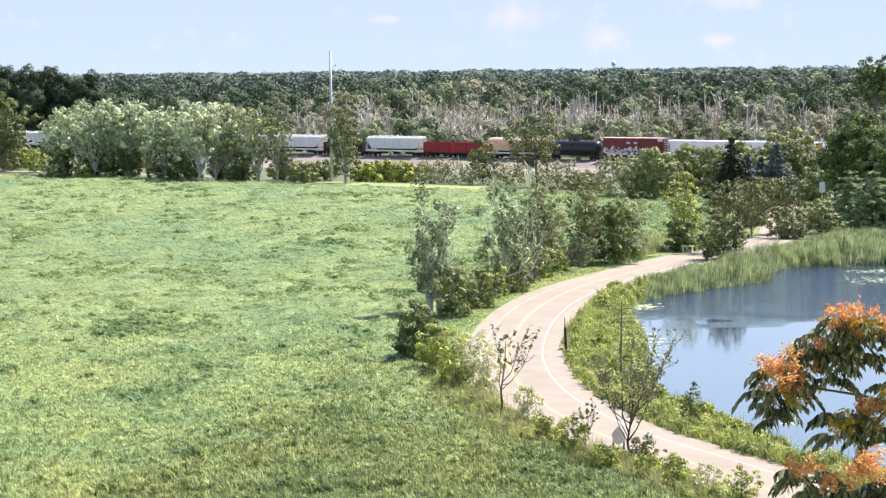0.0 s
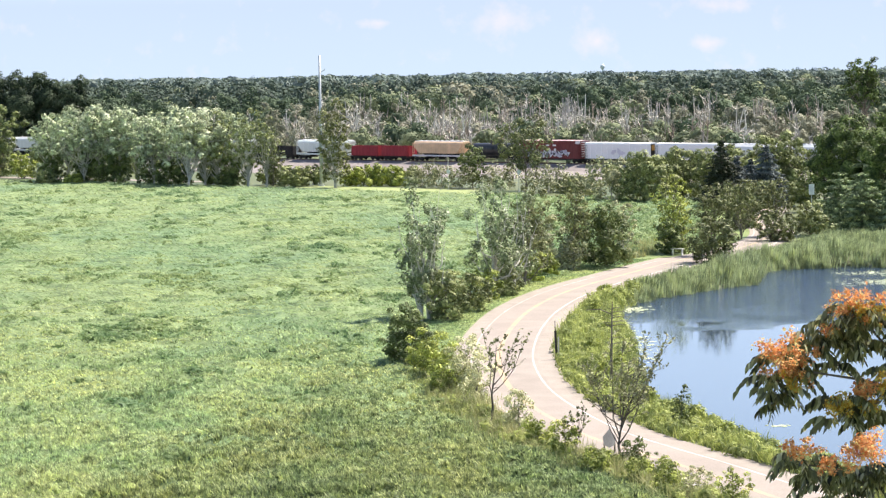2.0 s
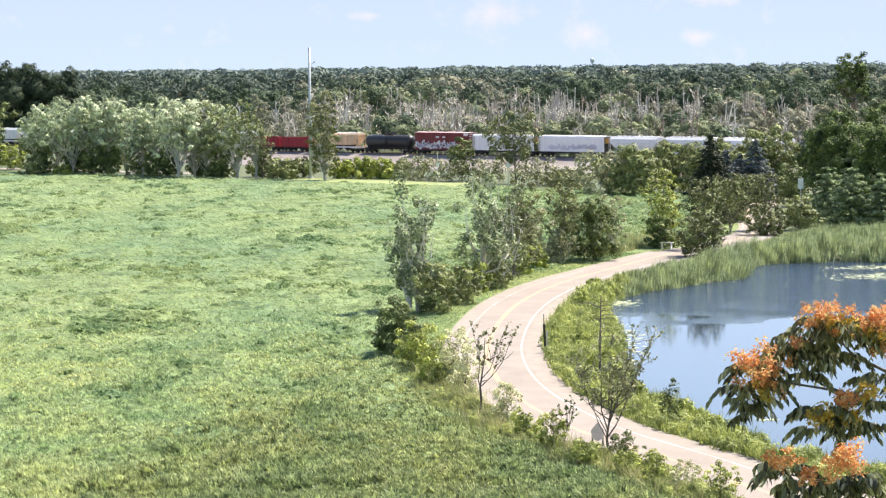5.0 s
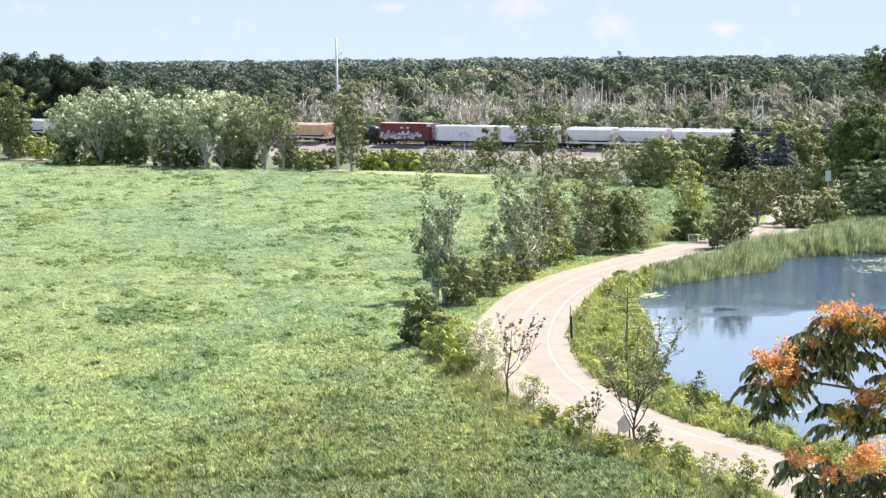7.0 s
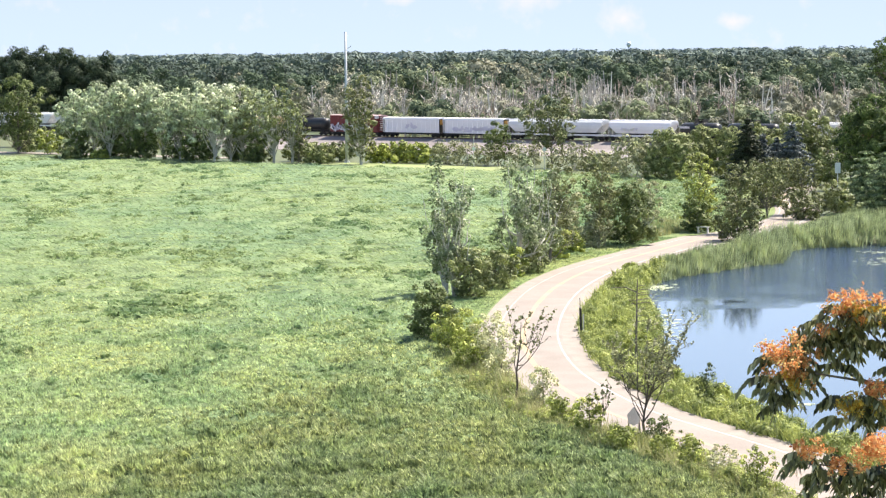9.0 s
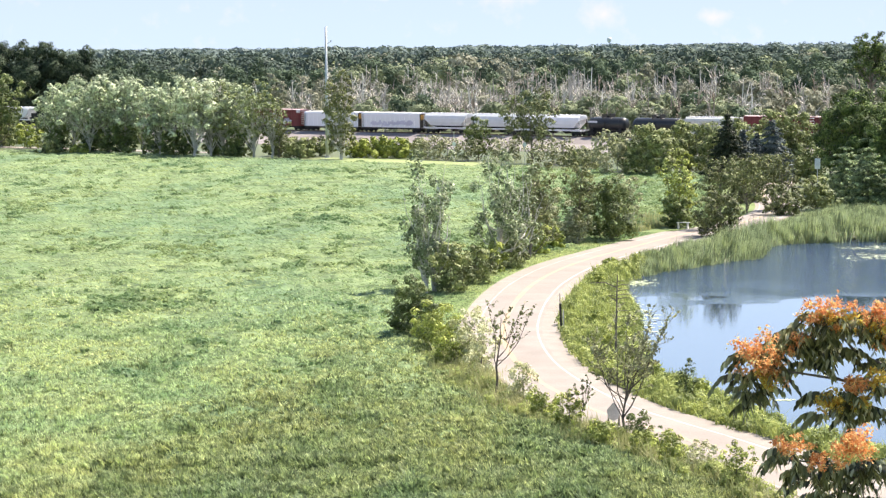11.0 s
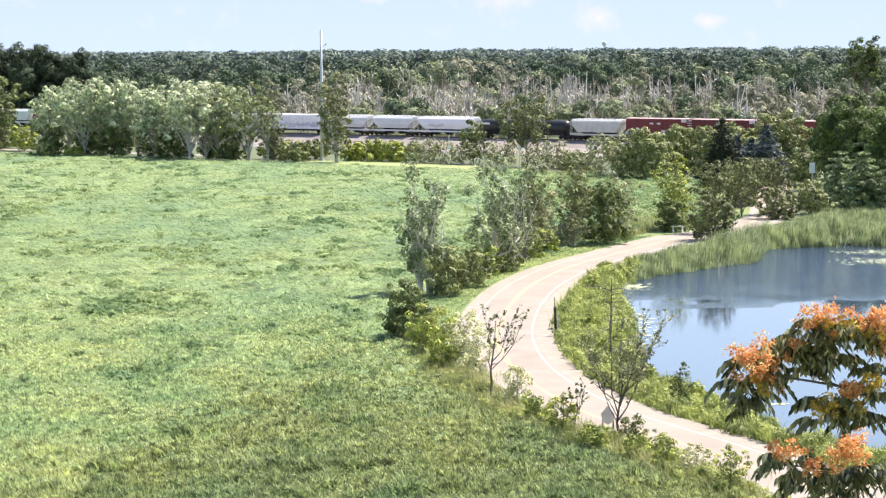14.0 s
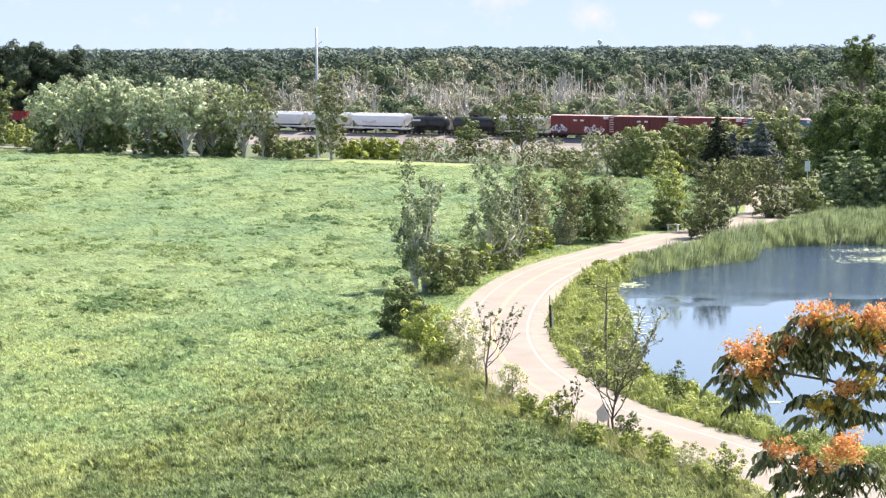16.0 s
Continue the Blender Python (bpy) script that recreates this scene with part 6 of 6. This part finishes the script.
def compound_leaf(rng, start, heading, length, corners):
    """One long leaf: an arching stalk with pairs of hanging, folded leaflets."""
    up = Vector((0, 0, 1))
    side = heading.cross(up).normalized()
    pairs = 9
    limp = rng.uniform(0.5, 1.0)
    for i in range(pairs):
        u = (i + 1.2) / pairs
        p = start + heading * (length * (u - 0.12 * u * u)) + up * (length * (0.3 * u - 0.85 * limp * u * u))
        for sgn in (-1, 1):
            d = (side * sgn * rng.uniform(0.25, 0.6) + heading * rng.uniform(0.15, 0.45) - up * rng.uniform(0.55, 1.0)).normalized()
            L = rng.uniform(0.06, 0.095) * (1.0 - 0.3 * abs(u - 0.5))
            w = d.cross(side * sgn + up * rng.uniform(-0.2, 0.6) + heading * rng.uniform(-0.5, 0.5)).normalized() * L * 0.19
            sag = -up * L * 0.12
            near, far = p + d * L * 0.3, p + d * L * 0.68 + sag * 0.4
            corners.extend([tuple(p), tuple(near + w), tuple(far + w * 0.75), tuple(p + d * L + sag), tuple(far - w * 0.75), tuple(near - w)])


def bough(tree_ob, points, tips, clusters, seed):
    """A bough with its whorls of leaves and its seed clusters; places are in the world."""
    rng = np.random.default_rng(seed)
    pts = [Vector(p) - HEAVEN_BASE for p in points]
    g = Geo()
    n = len(pts)
    g.tube(pts, [0.019 - 0.013 * i / (n - 1) for i in range(n)], 7)
    for tip, _, _ in tips:
        q = Vector(tip) - HEAVEN_BASE
        near = min(pts, key=lambda p: (p - q).length)
        g.tube([near, near.lerp(q, 0.5) + Vector((0, 0, -0.02)), q], [0.012, 0.009, 0.005], 5)
    limb = part("bough", g, M_BARK, tree_ob)
    corners = []
    for tip, count, reach in tips:
        q = Vector(tip) - HEAVEN_BASE
        for k in range(max(4, int(count * 1.5))):
            a = k * 2.399 + rng.uniform(-0.5, 0.5)
            heading = Vector((math.cos(a), math.sin(a), rng.uniform(-0.25, 0.45))).normalized()
            compound_leaf(rng, q + Vector(rng.normal(size=3) * 0.03), heading, reach * rng.uniform(0.55, 0.95), corners)
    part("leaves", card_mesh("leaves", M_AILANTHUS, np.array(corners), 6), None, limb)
    for centre, radius, material, count in clusters:
        q = np.array(Vector(centre) - HEAVEN_BASE)
        c = q + rng.normal(size=(24, 3)) * radius * np.array([0.62, 0.45, 0.45])
        at = c[rng.integers(0, 24, count * 3)] + rng.normal(size=(count * 3, 3)) * radius * np.array([0.16, 0.16, 0.17])
        part("seed_head", card_mesh("seed_head", material, leaf_corners(rng, at, 0.028, 0.5, 0.3), 4), None, limb, "hanging cluster of winged seeds")["kind"] = "stuff"
    return limb


def tree_of_heaven():
    top = tagged(new("tree_of_heaven", None), "tree of heaven with dark compound leaves and orange seed clusters", "tree")
    top.location = HEAVEN_BASE
    g = Geo()
    g.tube([(0, 0, -0.3), (0.1, 0.05, 8), (0.0, 0.0, 15), (-0.2, -0.1, 18.2), (-0.15, -0.2, 20.2)], [0.26, 0.2, 0.14, 0.1, 0.03], 10)
    part("trunk", g, M_BARK, top, "", True)
    a = bough(top, [(4.2, 18.3, 18.3), (3.5, 18.1, 18.92), (2.95, 18.0, 19.1), (2.36, 18.0, 19.2)],
              [((2.27, 17.95, 19.0), 6, 0.28), ((2.36, 18.0, 19.26), 11, 0.34), ((2.30, 17.95, 19.10), 7, 0.34), ((2.55, 18.05, 19.36), 8, 0.32), ((2.75, 18.1, 19.22), 5, 0.28)],
              [((2.31, 17.9, 19.31), 0.15, M_SAMARA, 420), ((2.44, 17.88, 19.22), 0.11, M_SAMARA, 240), ((2.40, 17.85, 19.12), 0.07, M_SAMARA_YELLOW, 150)], 31)
    b = bough(top, [(4.2, 18.3, 18.6), (3.6, 18.2, 19.1), (3.1, 18.1, 19.35), (2.88, 18.0, 19.6)],
              [((2.88, 18.0, 19.60), 11, 0.36), ((2.72, 18.0, 19.52), 8, 0.36), ((2.80, 18.05, 19.40), 8, 0.33), ((2.98, 18.1, 19.34), 6, 0.32), ((3.08, 18.0, 19.55), 8, 0.34), ((2.66, 18.1, 19.40), 6, 0.3)],
              [((2.84, 17.9, 19.69), 0.12, M_SAMARA, 330), ((2.92, 17.88, 19.62), 0.07, M_SAMARA_YELLOW, 110), ((2.66, 17.92, 19.47), 0.05, M_SAMARA, 70)], 32)
    c = bough(top, [(4.2, 18.3, 18.2), (3.55, 18.15, 18.75), (3.1, 18.05, 18.92), (2.86, 18.0, 18.98)],
              [((2.88, 18.0, 18.98), 8, 0.29), ((2.86, 18.0, 18.86), 6, 0.28), ((3.05, 18.05, 18.90), 8, 0.32), ((3.25, 18.1, 18.84), 4, 0.30), ((3.22, 18.05, 19.04), 7, 0.30), ((3.32, 18.1, 19.22), 7, 0.30)],
              [((2.87, 17.9, 18.97), 0.09, M_SAMARA_YELLOW, 190), ((3.02, 17.9, 19.06), 0.08, M_SAMARA, 130), ((3.07, 17.9, 18.95), 0.07, M_SAMARA_YELLOW, 110), ((3.2, 17.9, 19.12), 0.08, M_SAMARA_YELLOW, 120)], 33)
    d = bough(top, [(4.2, 18.3, 17.6), (3.6, 18.1, 18.25), (3.1, 18.0, 18.45), (2.60, 18.0, 18.52)],
              [((2.56, 18.0, 18.55), 9, 0.32), ((2.75, 18.0, 18.42), 9, 0.34), ((2.95, 18.0, 18.46), 9, 0.36), ((3.15, 18.0, 18.50), 9, 0.36), ((2.85, 18.0, 18.25), 9, 0.36), ((3.1, 18.0, 18.25), 9, 0.36), ((3.3, 18.0, 18.4), 8, 0.36)],
              [((2.90, 17.45, 18.70), 0.15, M_SAMARA, 420), ((2.50, 17.5, 18.72), 0.09, M_SAMARA, 150), ((2.68, 17.45, 18.62), 0.07, M_SAMARA, 100)], 34)
    e = bough(top, [(4.2, 18.3, 19.0), (3.7, 18.2, 19.4), (3.3, 18.1, 19.6)],
              [((3.28, 18.05, 19.58), 11, 0.36), ((3.4, 18.1, 19.42), 8, 0.34)],
              [((3.24, 17.9, 19.64), 0.11, M_SAMARA, 300), ((3.2, 17.88, 19.52), 0.08, M_SAMARA_YELLOW, 130), ((3.28, 17.9, 19.42), 0.06, M_SAMARA, 90)], 35)
    BOUGHS.extend([a, b, c, d, e])


tree_of_heaven()


# ---- sky backdrop ----
def sky_backdrop():
    m, t, p, out = nodes_of("hazy_sky")
    co = t.nodes.new("ShaderNodeTexCoord").outputs["Object"]
    sep = t.nodes.new("ShaderNodeSeparateXYZ")
    t.links.new(co, sep.inputs[0])
    rng = t.nodes.new("ShaderNodeMapRange")
    rng.inputs[1].default_value, rng.inputs[2].default_value = 0.0, 1300.0
    t.links.new(sep.outputs[2], rng.inputs[0])
    # the unseen middle band glows brighter, added to lift the pond's reflection
    col = ramp_node(t, rng.outputs[0], [(0.0, (0.51, 0.63, 0.76)), (0.12, (0.475, 0.585, 0.79)), (0.3, (0.70, 0.90, 1.14)), (0.6, (0.72, 0.94, 1.20)), (1.0, (0.26, 0.44, 0.80))])
    n = noise_node(t, 0.018, 6, co, 0.6)
    clouds = None
    for x, z, w, h in ((150, 124, 105, 36), (315, 76, 62, 30), (525, 70, 50, 20), (545, 142, 90, 22), (-95, 118, 62, 14)):
        mp = t.nodes.new("ShaderNodeMapping")
        mp.inputs["Location"].default_value = (-x / w, 0, -z / h)
        mp.inputs["Scale"].default_value = (1 / w, 0, 1 / h)
        t.links.new(co, mp.inputs[0])
        ball = t.nodes.new("ShaderNodeTexGradient")
        ball.gradient_type = "SPHERICAL"
        t.links.new(mp.outputs[0], ball.inputs[0])
        if clouds is None:
            clouds = ball.outputs[1]
        else:
            add = t.nodes.new("ShaderNodeMath")
            add.operation = "MAXIMUM"
            t.links.new(clouds, add.inputs[0])
            t.links.new(ball.outputs[1], add.inputs[1])
            clouds = add.outputs[0]
    puff = t.nodes.new("ShaderNodeMath")
    puff.operation, puff.inputs[1].default_value = "MULTIPLY_ADD", 2.6
    t.links.new(n.outputs[0], puff.inputs[0])
    t.links.new(clouds, puff.inputs[2])
    thin = t.nodes.new("ShaderNodeMapRange")
    thin.inputs[1].default_value, thin.inputs[2].default_value, thin.inputs[4].default_value = 1.5, 2.5, 0.6
    t.links.new(puff.outputs[0], thin.inputs[0])
    fac = thin.outputs[0]
    col = mix_node(t, col, (0.78, 0.71, 0.80), fac)
    e = t.nodes.new("ShaderNodeEmission")
    t.links.new(col, e.inputs[0])
    e.inputs[1].default_value = 0.715
    t.links.new(e.outputs[0], out.inputs[0])
    g = Geo()
    k = 48
    arc = [(4800 * math.sin(a), 4800 * math.cos(a)) for a in np.linspace(-1.2, 1.2, k)]
    g.add([(x, y, -20) for x, y in arc] + [(x, y, 1300) for x, y in arc], [(i, i + 1, i + 1 + k, i + k) for i in range(k - 1)])
    tagged(part("backdrop", g, m, smooth=True), "pale blue hazy sky with faint white clouds", "sky", kind="structure")


sky_backdrop()


# ---- what moves ----
TRAIN_SPEED = 9.6
SWAY_B = [(0, 0.037, 0.037), (0.5, 0.066, 0.066), (1, 0.058, 0.089), (1.5, 0.092, 0.173), (2, 0.157, 0.148), (2.5, 0.177, 0.184), (3, 0.143, 0.153), (3.5, 0.139, 0.130), (4, 0.059, 0.066), (6.5, -0.016, -0.009), (7, -0.053, -0.031), (7.5, -0.032, -0.014), (8, -0.044, -0.034), (8.5, -0.024, 0.018), (9, -0.051, -0.003), (11.5, -0.085, -0.097), (12, -0.077, -0.084), (12.5, -0.082, -0.115), (13, -0.078, -0.096), (13.5, -0.076, -0.094), (14, -0.066, -0.106), (14.5, -0.063, -0.090), (15, -0.057, -0.098), (15.5, -0.062, -0.097), (16, -0.063, -0.098)]
SWAY_A = [(0, 0.073, 0.020), (0.5, 0.089, 0.049), (1, 0.076, 0.054), (1.5, 0.097, 0.110), (2, 0.150, 0.145), (2.5, 0.159, 0.166), (3, 0.129, 0.138), (3.5, 0.125, 0.117), (4, 0.053, 0.059), (6.5, 0.024, 0.005), (7, -0.000, -0.016), (7.5, 0.005, 0.006), (8, 0.001, -0.014), (8.5, 0.012, 0.018), (9, -0.014, -0.016), (11.5, -0.062, -0.034), (12, -0.062, -0.041), (12.5, -0.063, -0.056), (13, -0.054, -0.044), (13.5, -0.052, -0.031), (14, -0.050, -0.044), (14.5, -0.047, -0.028), (15, -0.041, -0.025), (15.5, -0.037, -0.032), (16, -0.047, -0.024)]
SWAY_D = [(0, 0.009, -0.019), (0.5, 0.028, 0.026), (1, 0.054, 0.049), (1.5, 0.087, 0.100), (2, 0.059, 0.119), (2.5, 0.072, 0.111), (3, 0.116, 0.120), (3.5, 0.068, 0.080), (4, 0.022, 0.024), (6.5, -0.002, -0.013), (7, -0.031, -0.034), (7.5, -0.034, -0.041), (8, -0.030, -0.029), (8.5, -0.024, -0.038), (9, -0.042, -0.031), (11.5, -0.038, -0.037), (12, -0.046, -0.037), (12.5, -0.039, -0.044), (13, -0.039, -0.040), (13.5, -0.036, -0.054), (14, -0.032, -0.042), (14.5, -0.034, -0.046), (15, -0.026, -0.038), (15.5, -0.030, -0.041), (16, -0.032, -0.042)]


def motions():
    for car, s in TRAIN:
        rows = []
        for t in (0.0, 4.0, 8.0, 12.0, 16.0):
            p = along(s - TRAIN_SPEED * t)
            rows.append((t, pose(p[0], p[1], RAIL_Z, 0, 0, RAIL_ANGLE)))
        walk(car, rows)
    for limb, sway, k in zip(BOUGHS, (SWAY_A, SWAY_B, SWAY_D, SWAY_D, SWAY_B), (1.0, 1.0, 1.0, 1.0, 0.9)):
        walk(limb, [(t, pose(dx * k, 0, dz * k)) for t, dx, dz in sway])


motions()
